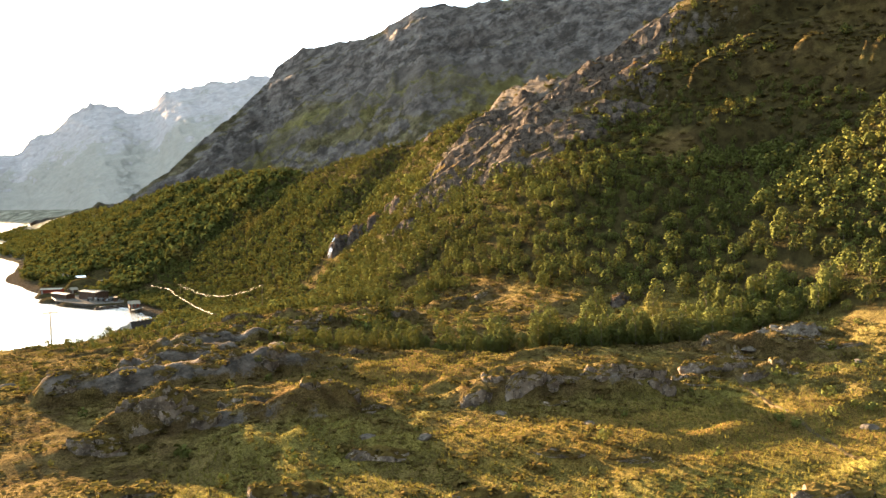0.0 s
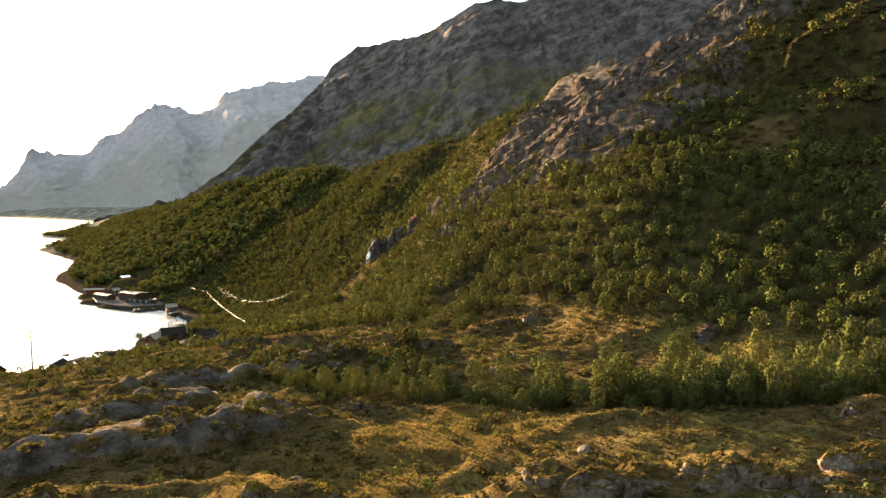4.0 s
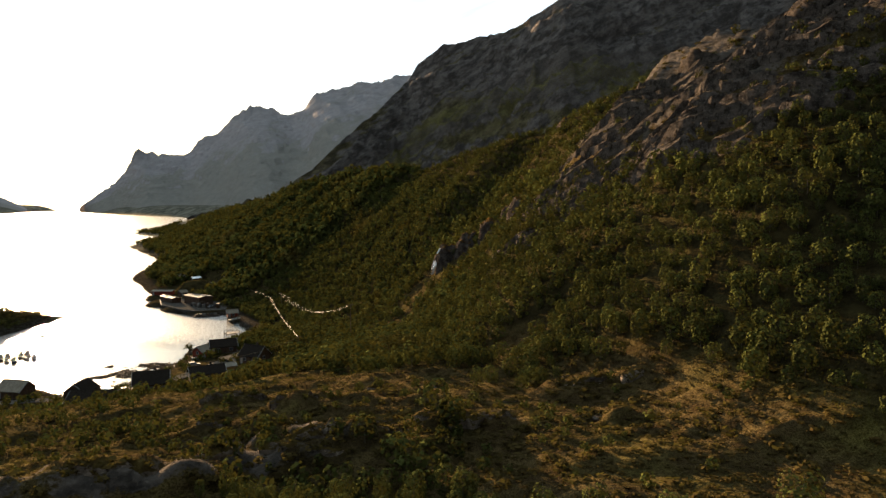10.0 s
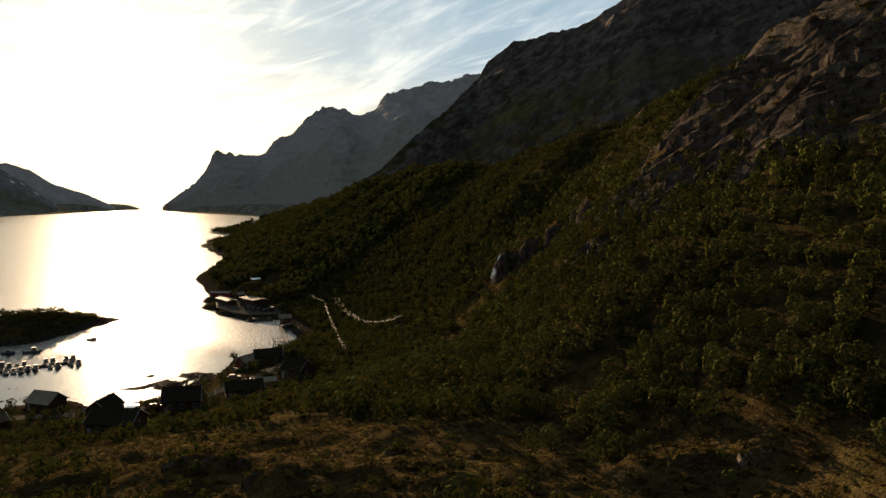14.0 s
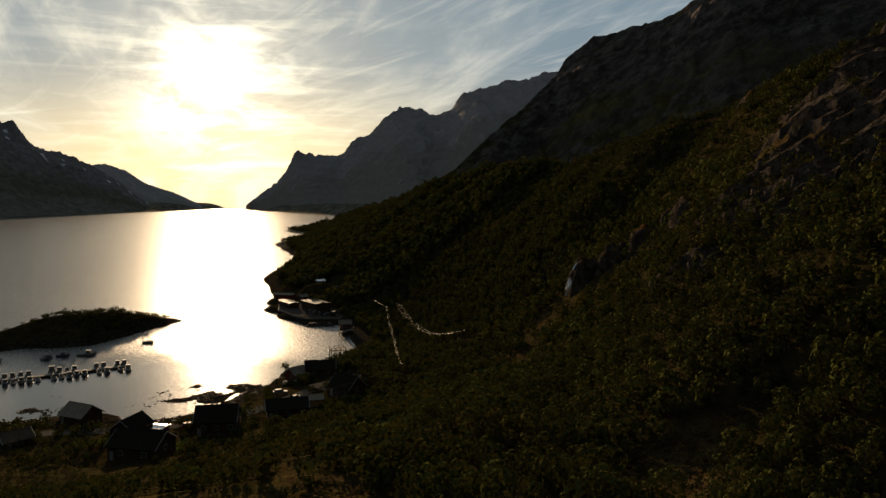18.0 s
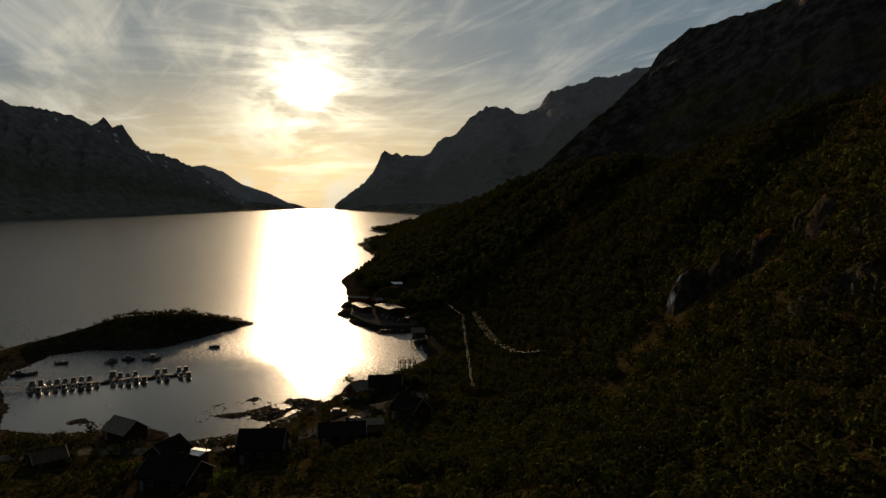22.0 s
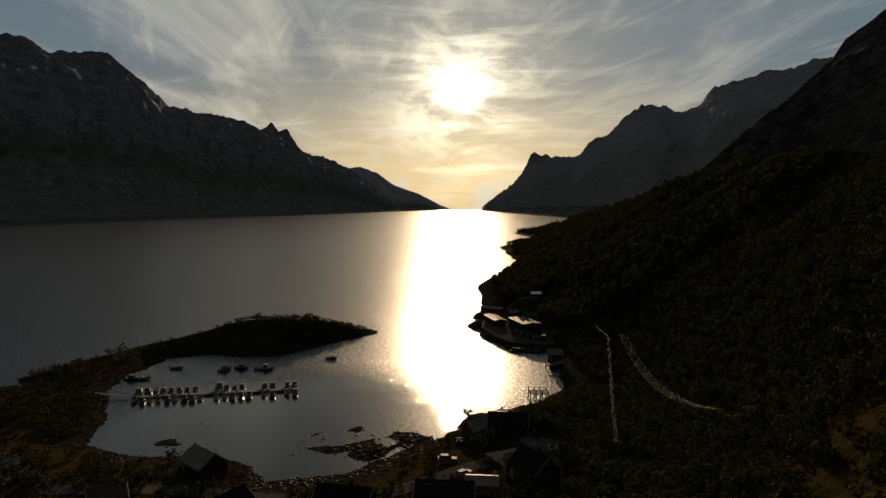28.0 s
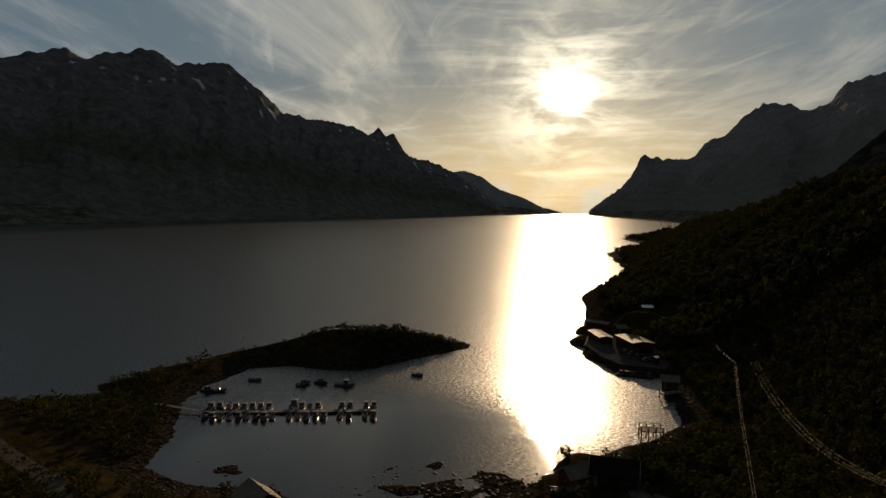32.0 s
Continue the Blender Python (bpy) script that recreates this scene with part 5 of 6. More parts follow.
house("shed", "small quay shed with a tilted pale roof", "shed", -84, 357, 2.3, 40, 4.5, 3.6, 2.4, 1.2, DARK_WOOD, TIN_ROOF, 0, False, "", False)
house("shed", "dark store beside the grassy mound", "shed", -70, 383, 4.0, 20, 5, 4, 2.4, 1.0, DARK_WOOD, TIN_ROOF, 0, False, "", False)
house("boathouse", "little red boathouse on piles over the water", "boathouse", -42, 275, 1.6, 15, 5, 4.2, 2.4, 1.4, RED_WOOD, TIN_ROOF, 1, False)


# quay
def quay():
    thing = tagged(new("quay"), "stone and concrete quay with tyre fenders", "quay")
    outline = [(-94, 342), (-88, 321), (-74.5, 303), (-65, 295), (-49, 298), (-50, 314), (-64, 337), (-88, 352)]
    v = [(x, y, -3) for x, y in outline] + [(x, y, 2.05) for x, y in outline]
    n = len(outline)
    bm = solid(v, [tuple(range(n - 1, -1, -1)), tuple(range(n, 2 * n))] + [(i, (i + 1) % n, n + (i + 1) % n, n + i) for i in range(n)])
    part("quay_body", bm, CONCRETE, thing)
    for (ax, ay), (bx, by) in zip(outline[:4], outline[1:5]):
        part("kerb", rod((ax, ay, 2.12), (bx, by, 2.12), 0.16, 4), DECK_WOOD, thing)
        steps = int(math.hypot(bx - ax, by - ay) / 4)
        for k in range(steps):
            t = (k + 0.5) / steps
            px, py = ax + (bx - ax) * t, ay + (by - ay) * t
            bm = bmesh.new()
            bmesh.ops.create_cone(bm, cap_ends=True, segments=10, radius1=0.45, radius2=0.45, depth=0.3, matrix=Matrix.Translation((px - 0.2, py - 0.2, 1.0)) @ Matrix.Rotation(radians(90), 4, "X"))
            part("tyre_fender", bm, RUBBER, thing)
            if k % 2:
                part("bollard", rod((px + 0.5, py + 0.5, 2.0), (px + 0.5, py + 0.5, 2.6), 0.18, 8, 0.22), RUBBER, thing)
    return thing


quay()


def landing_stage(x, y, turn, l, w, deck):
    """A timber stage on piles with a rail and cross braces."""
    thing = tagged(new("landing_stage"), "open timber landing stage on tall piles", "jetty")
    thing.matrix_basis = pose(x, y, 0, 0, 0, turn)
    part("deck", box(l, w, 0.22, 0, 0, deck), DECK_WOOD, thing)
    for k in range(int(l / 0.5)):
        part("deck_board", box(0.42, w + 0.3, 0.06, -l / 2 + 0.25 + 0.5 * k, 0, deck + 0.14), DECK_WOOD, thing)
    for i in range(4):
        for j in (-1, 1):
            px, py = -l / 2 + 0.2 + i * (l - 0.4) / 3, j * (w / 2 - 0.1)
            part("pile", rod((px, py, -2.0), (px, py, deck + 1.2), 0.14, 8), POLE_WOOD, thing)
            if i < 3:
                part("brace", rod((px, py, 0.3), (px + (l - 0.4) / 3, py, deck - 0.1), 0.06, 5), POLE_WOOD, thing)
    for j in (-1, 1):
        part("rail", rod((-l / 2, j * (w / 2 - 0.1), deck + 1.15), (l / 2, j * (w / 2 - 0.1), deck + 1.15), 0.06, 5), POLE_WOOD, thing)
    return thing


raft = tagged(new("floating_stage"), "low dark floating stage stacked with gear beside the quay", "raft")
raft.matrix_basis = pose(-57.5, 289.5, 0.1, 0, 0, 14)
part("float", box(13, 4, 0.6, 0, 0, 0.1, 0.08), CONCRETE, raft)
for k in range(21):
    part("deck_board", box(0.5, 4.2, 0.07, -6.2 + 0.62 * k, 0, 0.46), DARK_WOOD, raft)
for k in range(6):
    part("crate", box(1.1 + 0.3 * (k % 3), 1.0, 0.7 + 0.25 * (k % 2), -5 + 1.9 * k, 0.6 - 0.9 * (k % 2), 0.9, 0.05), (DARK_WOOD, RUBBER, DECK_WOOD)[k % 3], raft)
landing_stage(-34.8, 225, 25, 6.0, 4.0, 2.6)
landing_stage(-40, 268, 60, 8.0, 2.5, 1.6)

def crate_stack(x, y, z, turn, k):
    thing = tagged(new("fish_crates"), ("dark stacked fish crates on the quay", "grey stacked tubs on the quay", "weathered timber pallets on the quay")[k % 3], "crates", "crates on the quay")
    thing.matrix_basis = pose(x, y, z, 0, 0, turn)
    for i in range(2 + k % 3):
        tub = part("crate", box(1.6, 1.1, 0.62, 0.08 * (i % 2), 0, 0.31 + 0.66 * i, 0.05), (RUBBER, DECK_WOOD, DARK_WOOD)[k % 3], thing)
        part("rim", box(1.7, 1.2, 0.08, 0.08 * (i % 2), 0, 0.60 + 0.66 * i, 0.02), (RUBBER, DECK_WOOD, DARK_WOOD)[k % 3], tub)
    return thing


crate_rng = random.Random(17)
for k in range(16):
    u, v = crate_rng.uniform(0, 1), crate_rng.uniform(1.5, 8)
    crate_stack(-72 + 18 * u + v * 0.2, 307 - 6 * u + v, 2.06, crate_rng.uniform(0, 90), k)

# ---------------------------------------------------------------- the marina
PIER_A, PIER_B = Vector((-147, 172.5, 0)), Vector((-107.5, 202, 0))
ALONG = (PIER_B - PIER_A).normalized()
ACROSS = Vector((-ALONG.y, ALONG.x, 0))
PIER_TURN = math.degrees(math.atan2(ALONG.y, ALONG.x))


def pontoon(p, length):
    thing = tagged(new("pontoon"), "grey floating pontoon with a board deck", "pontoon", "pontoons of the marina")
    thing.matrix_basis = pose(p.x, p.y, 0, 0, 0, PIER_TURN)
    part("float", box(length - 0.15, 1.9, 0.7, 0, 0, 0.1, 0.06), CONCRETE, thing)
    part("deck", box(length - 0.1, 2.2, 0.12, 0, 0, 0.52), DECK_WOOD, thing)
    for k in range(int(length / 0.6)):
        part("deck_board", box(0.52, 2.3, 0.05, -length / 2 + 0.35 + 0.6 * k, 0, 0.61), DECK_WOOD, thing)
    for j in (-1, 1):
        part("mooring_post", rod((0, j * 1.0, 0.5), (0, j * 1.0, 1.2), 0.07, 6), POLE_WOOD, thing)
    return thing


span = (PIER_B - PIER_A).length
count = 7
first = None
for k in range(count):
    p = PIER_A + ALONG * span * (k + 0.5) / count
    if first is None:
        first = pontoon(p, span / count)
    else:
        copy_thing(first, pose(p.x, p.y, 0, 0, 0, PIER_TURN))

gang = tagged(new("gangway"), "narrow gangway from the shore to the pontoons", "gangway")
g0, g1 = Vector((-166, 167, 1.6)), Vector((-147.5, 172.3, 0.7))
mid_g = (g0 + g1) / 2
gang.matrix_basis = look(mid_g, g1)
L = (g1 - g0).length
part("walkway", box(1.3, 0.12, L), DECK_WOOD, gang)
for j in (-1, 1):
    part("handrail", rod((j * 0.6, 0.95, -L / 2), (j * 0.6, 0.95, L / 2), 0.04, 6), TIN_ROOF, gang)
    for k in range(7):
        zz = -L / 2 + L * k / 6
        part("stanchion", rod((j * 0.6, 0, zz), (j * 0.6, 0.95, zz), 0.03, 5), TIN_ROOF, gang)


def hull_mesh(l, w, h):
    """A boat's hull: a pointed bow, flared sides and a flat stern, with a sunk deck."""
    rings = []
    for t in (0, 0.25, 0.55, 0.8, 0.93, 1.0):
        half = w / 2 * (1 - max(0, t - 0.45) ** 2 / 0.3025) * (0.92 if t == 0 else 1)
        half = max(half, 0.03)
        x, rise = -l / 2 + l * t, 0.18 * l * 0.18 * max(0, t - 0.4) * 3
        keel = -0.25 + max(0, t - 0.75) * 1.6
        rings.append([(x, 0, keel), (x, half * 0.75, keel + 0.18), (x, half, h + rise), (x, half * 0.86, h + rise), (x, half * 0.82, h * 0.62 + rise), (x, -half * 0.82, h * 0.62 + rise), (x, -half * 0.86, h + rise), (x, -half, h + rise), (x, -half * 0.75, keel + 0.18)])
    v, f, n = [p for r in rings for p in r], [], 9
    for k in range(len(rings) - 1):
        f += [(k * n + i, k * n + (i + 1) % n, (k + 1) * n + (i + 1) % n, (k + 1) * n + i) for i in range(n)]
    f += [tuple(range(n - 1, -1, -1)), tuple(range((len(rings) - 1) * n, len(rings) * n))]
    return solid(v, f)


def boat(l, w, style, hull_mat, label):
    thing = tagged(new("motor_boat"), label, "boat", "boats in the marina")
    part("hull", hull_mesh(l, w, 0.75), hull_mat, thing)
    part("rubbing_strake", rod((-l / 2, 0, 0.6), (l * 0.05, 0, 0.6), 0.04, 5), RUBBER, thing) if style == 2 else None
    if style == 0:
        cab = part("cabin", solid([(-0.9, -w * 0.36, 0.5), (1.0, -w * 0.36, 0.5), (1.0, w * 0.36, 0.5), (-0.9, w * 0.36, 0.5), (-0.75, -w * 0.32, 1.95), (0.55, -w * 0.30, 1.95), (0.55, w * 0.30, 1.95), (-0.75, w * 0.32, 1.95)],
                                  [(3, 2, 1, 0), (4, 5, 6, 7), (0, 1, 5, 4), (1, 2, 6, 5), (2, 3, 7, 6), (3, 0, 4, 7)]), GRP_WHITE, thing)
        part("cabin_roof", box(1.6, w * 0.72, 0.08, -0.1, 0, 1.99, 0.02), GRP_WHITE, cab)
        for j in (-1, 1):
            part("side_window", box(0.9, 0.04, 0.5, -0.1, j * w * 0.345, 1.45), PANE, cab)
        part("windscreen", box(0.04, w * 0.55, 0.5, 0.80, 0, 1.45), PANE, cab)
    elif style == 1:
        part("windscreen", solid([(0.5, -w * 0.36, 0.75), (0.5, w * 0.36, 0.75), (0.1, w * 0.33, 1.25), (0.1, -w * 0.33, 1.25), (0.54, -w * 0.36, 0.75), (0.54, w * 0.36, 0.75), (0.14, w * 0.33, 1.25), (0.14, -w * 0.33, 1.25)],
                                 [(0, 1, 2, 3), (7, 6, 5, 4), (0, 4, 5, 1), (1, 5, 6, 2), (2, 6, 7, 3), (3, 7, 4, 0)]), PANE, thing)
        part("console", box(0.7, 0.7, 0.6, 0.05, 0.3, 0.8, 0.05), GRP_WHITE, thing)
    else:
        wheel = part("wheelhouse", box(1.7, w * 0.62, 1.7, 0.6, 0, 1.4, 0.08), GRP_WHITE, thing)
        part("roof", box(2.0, w * 0.72, 0.1, 0.6, 0, 2.3, 0.03), GRP_WHITE, wheel)
        part("windscreen", box(0.05, w * 0.52, 0.55, 1.47, 0, 1.75), PANE, wheel)
        for j in (-1, 1):
            part("side_window", box(1.1, 0.05, 0.5, 0.6, j * w * 0.315, 1.75), PANE, wheel)
        part("mast", rod((-0.4, 0, 0.7), (-0.4, 0, 4.2), 0.05, 6), TIN_ROOF, thing)
        part("fore_deck", box(1.2, w * 0.6, 0.2, l * 0.3, 0, 0.85, 0.05), DECK_WOOD, thing)
    motor = part("outboard_motor", box(0.35, 0.4, 0.55, -l / 2 - 0.15, 0, 0.95, 0.08), RUBBER, thing)
    part("motor_leg", box(0.15, 0.12, 0.9, -l / 2 - 0.18, 0, 0.3), RUBBER, motor)
    part("bench", box(0.4, w * 0.7, 0.12, -l * 0.3, 0, 0.72, 0.02), DECK_WOOD, thing)
    part("bow_rail", rod((l * 0.22, -w * 0.3, 1.15), (l * 0.46, 0, 1.25), 0.025, 5, None, rod((l * 0.22, w * 0.3, 1.15), (l * 0.46, 0, 1.25), 0.025, 5)), TIN_ROOF, thing)
    return thing


FLEET = [boat(6.2, 2.3, 0, GRP_WHITE, "small white cabin cruiser moored at the pontoon"), boat(5.2, 2.0, 1, GRP_WHITE, "open white day boat with a windscreen"),
         boat(7.6, 2.7, 2, GRP_WHITE, "white fishing boat with a wheelhouse and mast"), boat(5.6, 2.1, 0, GRP_BLUE, "dark-hulled cabin boat moored at the pontoon")]
used = [False] * 4
brng2 = random.Random(8)


def moor(k, p, turn):
    m = pose(p.x, p.y, 0.05, 0, 0, turn)
    if not used[k]:
        FLEET[k].matrix_basis = m
        used[k] = True
        return
    copy_thing(FLEET[k], m).scale = (0.88, 0.88, 0.88)


FAR_SIDE = [0, 3, 1, 0, 0, 0, 3, 0, -1, -1, 2, 0, 1, 0, -1, -1, 0, 0, -1, 3, 0]
NEAR_SIDE = [1, 3, 1, 1, 3, 1, 0, 0, 1, -1, 1, 1, 0, 3, 0, -1, 1, 3, -1, 1, 0]
for row, side in ((FAR_SIDE, 1), (NEAR_SIDE, -1)):
    for i, k in enumerate(row):
        if k < 0:
            continue
        p = PIER_A + ALONG * (1.5 + span * i / len(row)) + ACROSS * side * (4.4 + brng2.uniform(-0.3, 0.3) + (0.8 if k == 2 else 0))
        moor(k, p, PIER_TURN + 90 * side + 180 * (brng2.random() < 0.4) + brng2.uniform(-5, 5))
for k, x, y, turn in ((1, -161.8, 205.8, 20), (0, -145.1, 211.4, 80), (3, -141.5, 216.0, 10), (2, -133.5, 218.5, 25), (1, -121.2, 243.5, 0), (1, -161, 190, 40), (3, -164, 188, 10)):
    moor(k, Vector((x, y, 0)), turn)

laid_up = copy_thing(FLEET[1], pose(-39.5, 176, ground_at(-39.5, 176) + 0.25, 0, 0, 25))
tagged(laid_up, "open white day boat laid up beside the red shed", "boat", "boats in the marina")


# ---------------------------------------------------------------- power lines
def power_pole(x, y, top, label, arms=1, wide=1.6):
    z = ground_at(x, y)
    thing = tagged(new("power_pole"), label, "pole", "power poles")
    thing.matrix_basis = pose(x, y, z)
    h = max(top - z, 4.0)
    part("post", rod((0, 0, -0.8), (0, 0, h), 0.16, 10, 0.11), POLE_WOOD, thing)
    for k in range(arms):
        arm = part("crossarm", box(wide, 0.14, 0.20, 0, 0, h - 0.25 - 0.5 * k, 0.01), POLE_WOOD, thing)
        for j in (-1, 0, 1):
            part("insulator", rod((j * wide * 0.45, 0, h - 0.18 - 0.5 * k), (j * wide * 0.45, 0, h + 0.08 - 0.5 * k), 0.06, 6, 0.04), GRP_WHITE, arm)
    return thing


def wires(label, spans, sag=1.2, offsets=((-0.7, 0), (0, 0.05), (0.7, 0)), r=0.035):
    """Sagging conductors between the tops of the poles, one thing with a part for every wire."""
    thing = tagged(new("overhead_line"), label, "power line")
    for a, b in zip(spans, spans[1:]):
        a, b = Vector(a), Vector(b)
        across = Vector((b.y - a.y, a.x - b.x, 0)).normalized()
        for side, lift in offsets:
            verts, faces = [], []
            for k in range(17):
                t = k / 16
                p = a.lerp(b, t) + across * side + Vector((0, 0, lift - sag * 4 * t * (1 - t)))
                verts += [(p.x + across.x * r, p.y + across.y * r, p.z), (p.x, p.y, p.z + r), (p.x - across.x * r, p.y - across.y * r, p.z), (p.x, p.y, p.z - r)]
                if k:
                    o = 4 * (k - 1)
                    faces += [(o + i, o + (i + 1) % 4, o + 4 + (i + 1) % 4, o + 4 + i) for i in range(4)]
            part("wire", solid(verts, faces), COPPER, thing)
    return thing


LINE_A = [(-68, 391, 13.5), (-54, 364, 12.5), (-24, 286, 10.2), (-2.2, 165, 11.6), (-30, 128, 12)]
LINE_B = [(-17, 275, 13.6), (16.5, 150, 25.5)]
wires("bare copper wires along the shore lit by the sun", LINE_A, 1.6, ((-0.25, 0), (0.25, 0)), 0.024)
wires("three bare wires climbing the wooded slope", LINE_B, 6.0, ((-1.1, 0), (0, 0), (1.1, 0)), 0.016)
for x, y, top in LINE_A[1:4] + LINE_B:
    power_pole(x, y, top, "tarred wooden power pole in the birch wood")
power_pole(-41, 24, 36.0, "wooden power pole with a crossarm on the heath edge", 1, 3.0)
power_pole(-50, 113, 11.0, "bare wooden pole beside the shore houses", 1, 1.2)
power_pole(-110, 420, 12, "wooden power pole on the point", 1, 1.4)


# ---------------------------------------------------------------- roads, gardens, cars
def ribbon(name, line, width, mat, label, category, lift=0.06):
    """A strip that lies on the ground along a line."""
    pts = []
    for (ax, ay), (bx, by) in zip(line, line[1:]):
        n = max(2, int(math.hypot(bx - ax, by - ay) / 1.5))
        pts += [(ax + (bx - ax) * k / n, ay + (by - ay) * k / n) for k in range(n)]
    pts.append(line[-1])
    verts, faces = [], []
    for k, (px, py) in enumerate(pts):
        qx, qy = pts[min(k + 1, len(pts) - 1)]
        ox, oy = pts[max(k - 1, 0)]
        d = math.hypot(qx - ox, qy - oy) or 1
        nx, ny = -(qy - oy) / d, (qx - ox) / d
        z = max(ground_at(px, py), 0.4) + lift
        z = max(z, ground_at(px + nx * width / 2, py + ny * width / 2) + lift * 0.7, ground_at(px - nx * width / 2, py - ny * width / 2) + lift * 0.7)
        for s in (-1, -0.33, 0.33, 1):
            verts.append((px + nx * s * width / 2, py + ny * s * width / 2, z))
        for s in (-1, 1):
            verts.append((px + nx * s * (width / 2 + 0.3), py + ny * s * (width / 2 + 0.3), z - 0.9))
        if k:
            o = 6 * (k - 1)
            faces += [(o + i, o + i + 1, o + 7 + i, o + 6 + i) for i in range(3)] + [(o + 4, o, o + 6, o + 10), (o + 3, o + 5, o + 11, o + 9)]
    bm = solid(verts, faces)
    me = bpy.data.meshes.new(name)
    bm.to_mesh(me)
    bm.free()
    me.materials.append(mat)
    return tagged(new(name, me), label, category, kind="structure")


ribbon("road", [(-160, 122), (-128, 120), (-100, 112), (-76, 126), (-66, 129), (-54, 131.5), (-44, 136), (-36, 150), (-27, 165), (-24, 180), (-31, 192)], 4.2, GRAVEL, "grey gravel shore road past the houses", "road")
ribbon("track", [(-27, 160), (-20, 168), (-18, 180)], 9.0, GRAVEL, "gravel yard beside the sheds", "yard")
ribbon("lawn", [(-72, 113), (-66, 116), (-58, 118)], 4.5, LAWN, "mown green lawn behind the dark house", "lawn", 0.05)
ribbon("lawn_2", [(-48.5, 111), (-47, 118)], 3.6, LAWN, "green garden strip beside the pole", "lawn", 0.05)
ribbon("footpath", [(36, -118), (40, -104), (46, -90), (50, -80), (58, -70)], 0.5, mottled("trodden_peat", (0.022, 0.016, 0.008), (0.05, 0.036, 0.018), 1, 0.95, relief=0.6), "narrow trodden peat path through the grass", "path", 0.03)


def car(x, y, turn, paint, label):
    thing = tagged(new("car"), label, "car", "parked cars")
    thing.matrix_basis = pose(x, y, max(ground_at(x, y), 0.4) + 0.1, 0, 0, turn)
    body = solid([(-2.1, -0.85, 0.3), (2.1, -0.85, 0.3), (2.1, 0.85, 0.3), (-2.1, 0.85, 0.3), (-2.1, -0.85, 0.95), (2.05, -0.8, 0.85), (2.05, 0.8, 0.85), (-2.1, 0.85, 0.95)],
                 [(3, 2, 1, 0), (4, 5, 6, 7), (0, 1, 5, 4), (1, 2, 6, 5), (2, 3, 7, 6), (3, 0, 4, 7)])
    bmesh.ops.bevel(body, geom=body.edges[:], offset=0.09, segments=2, affect="EDGES")
    part("body", body, paint, thing)
    cab = part("cabin", solid([(-1.9, -0.78, 0.92), (0.9, -0.78, 0.92), (0.9, 0.78, 0.92), (-1.9, 0.78, 0.92), (-1.55, -0.62, 1.45), (0.25, -0.62, 1.45), (0.25, 0.62, 1.45), (-1.55, 0.62, 1.45)],
                              [(3, 2, 1, 0), (4, 5, 6, 7), (0, 1, 5, 4), (1, 2, 6, 5), (2, 3, 7, 6), (3, 0, 4, 7)]), PANE, thing, "dark car windows")
    part("roof", box(1.75, 1.22, 0.06, -0.65, 0, 1.46, 0.02), paint, cab)
    for i in (-1.3, 1.3):
        for j in (-1, 1):
            wheel = part("wheel", rod((i, j * 0.70, 0.32), (i, j * 0.90, 0.32), 0.32, 12), RUBBER, thing)
            part("rim", rod((i, j * 0.88, 0.32), (i, j * 0.92, 0.32), 0.19, 10), TIN_ROOF, wheel)
    for j in (-1, 1):
        part("headlight", box(0.08, 0.32, 0.16, 2.06, j * 0.58, 0.68, 0.02), GRP_WHITE, thing)
        part("tail_light", box(0.06, 0.25, 0.18, -2.1, j * 0.62, 0.72, 0.02), CAR_PAINT, thing)
    return thing


car(-51, 126.5, 40, CAR_PAINT, "red hatchback parked on the shore road")
car(-22, 168, 10, VAN_PAINT, "white car parked in the gravel yard")
car(-31, 152, 70, VAN_PAINT, "white car parked by the long house")
car(-38, 160, 20, VAN_PAINT, "white car beside the red shed")
car(-58, 306, 60, VAN_PAINT, "white car parked on the quay")


# ---------------------------------------------------------------- rock outcrops, slabs and the stream's fall
def outcrop_material(name, dark, pale, lichen, heath, cover=0.62):
    """Bedrock with lichen and cracks; heather grows where it lies level."""
    m, n = material(name, 0.85)
    geo = n.add("ShaderNodeNewGeometry")
    p = geo.outputs["Position"]
    mid, fine = n.noise(p, 0.55, 6, 0.62), n.noise(p, 3.2, 6, 0.65)
    bands = n.noise(n.scaled(p, 0.8, 0.6, 0.8, (radians(25), radians(-15), radians(30))), 0.7, 8, 0.66)
    stone = n.mix(n.span(bands, 0.34, 0.66), (*dark, 1), (*pale, 1))
    stone = n.mix(n.span(fine, 0.54, 0.70, 0.0, 0.75), stone, (*lichen, 1))
    crack = n.span(n.noise(n.scaled(p, 1, 1, 0.4), 1.3, 7, 0.7), 0.36, 0.46)
    stone = n.mix(n.math("SUBTRACT", 1.0, crack), stone, (0.012, 0.009, 0.006, 1))
    level = n.add("ShaderNodeSeparateXYZ", {0: geo.outputs["Normal"]}).outputs[2]
    grown = n.math("ADD", level, n.math("MULTIPLY", n.math("SUBTRACT", n.math("ADD", n.math("MULTIPLY", mid, 0.7), n.math("MULTIPLY", fine, 0.3)), 0.5), 1.5))
    plants = n.mix(n.span(mid, 0.36, 0.64), (heath[0] * 0.6, heath[1] * 0.6, heath[2] * 0.6, 1), (heath[0] * 1.4, heath[1] * 1.5, heath[2] * 1.3, 1))
    n.put(n.shader.inputs["Base Color"], n.mix(n.span(grown, cover, cover + 0.12), stone, plants))
    n.shader.inputs["Specular IOR Level"].default_value = 0.0
    bump(n, n.math("ADD", n.math("MULTIPLY", bands, 0.35), n.math("MULTIPLY", fine, 0.35)), 1.0, 0.8)
    return m


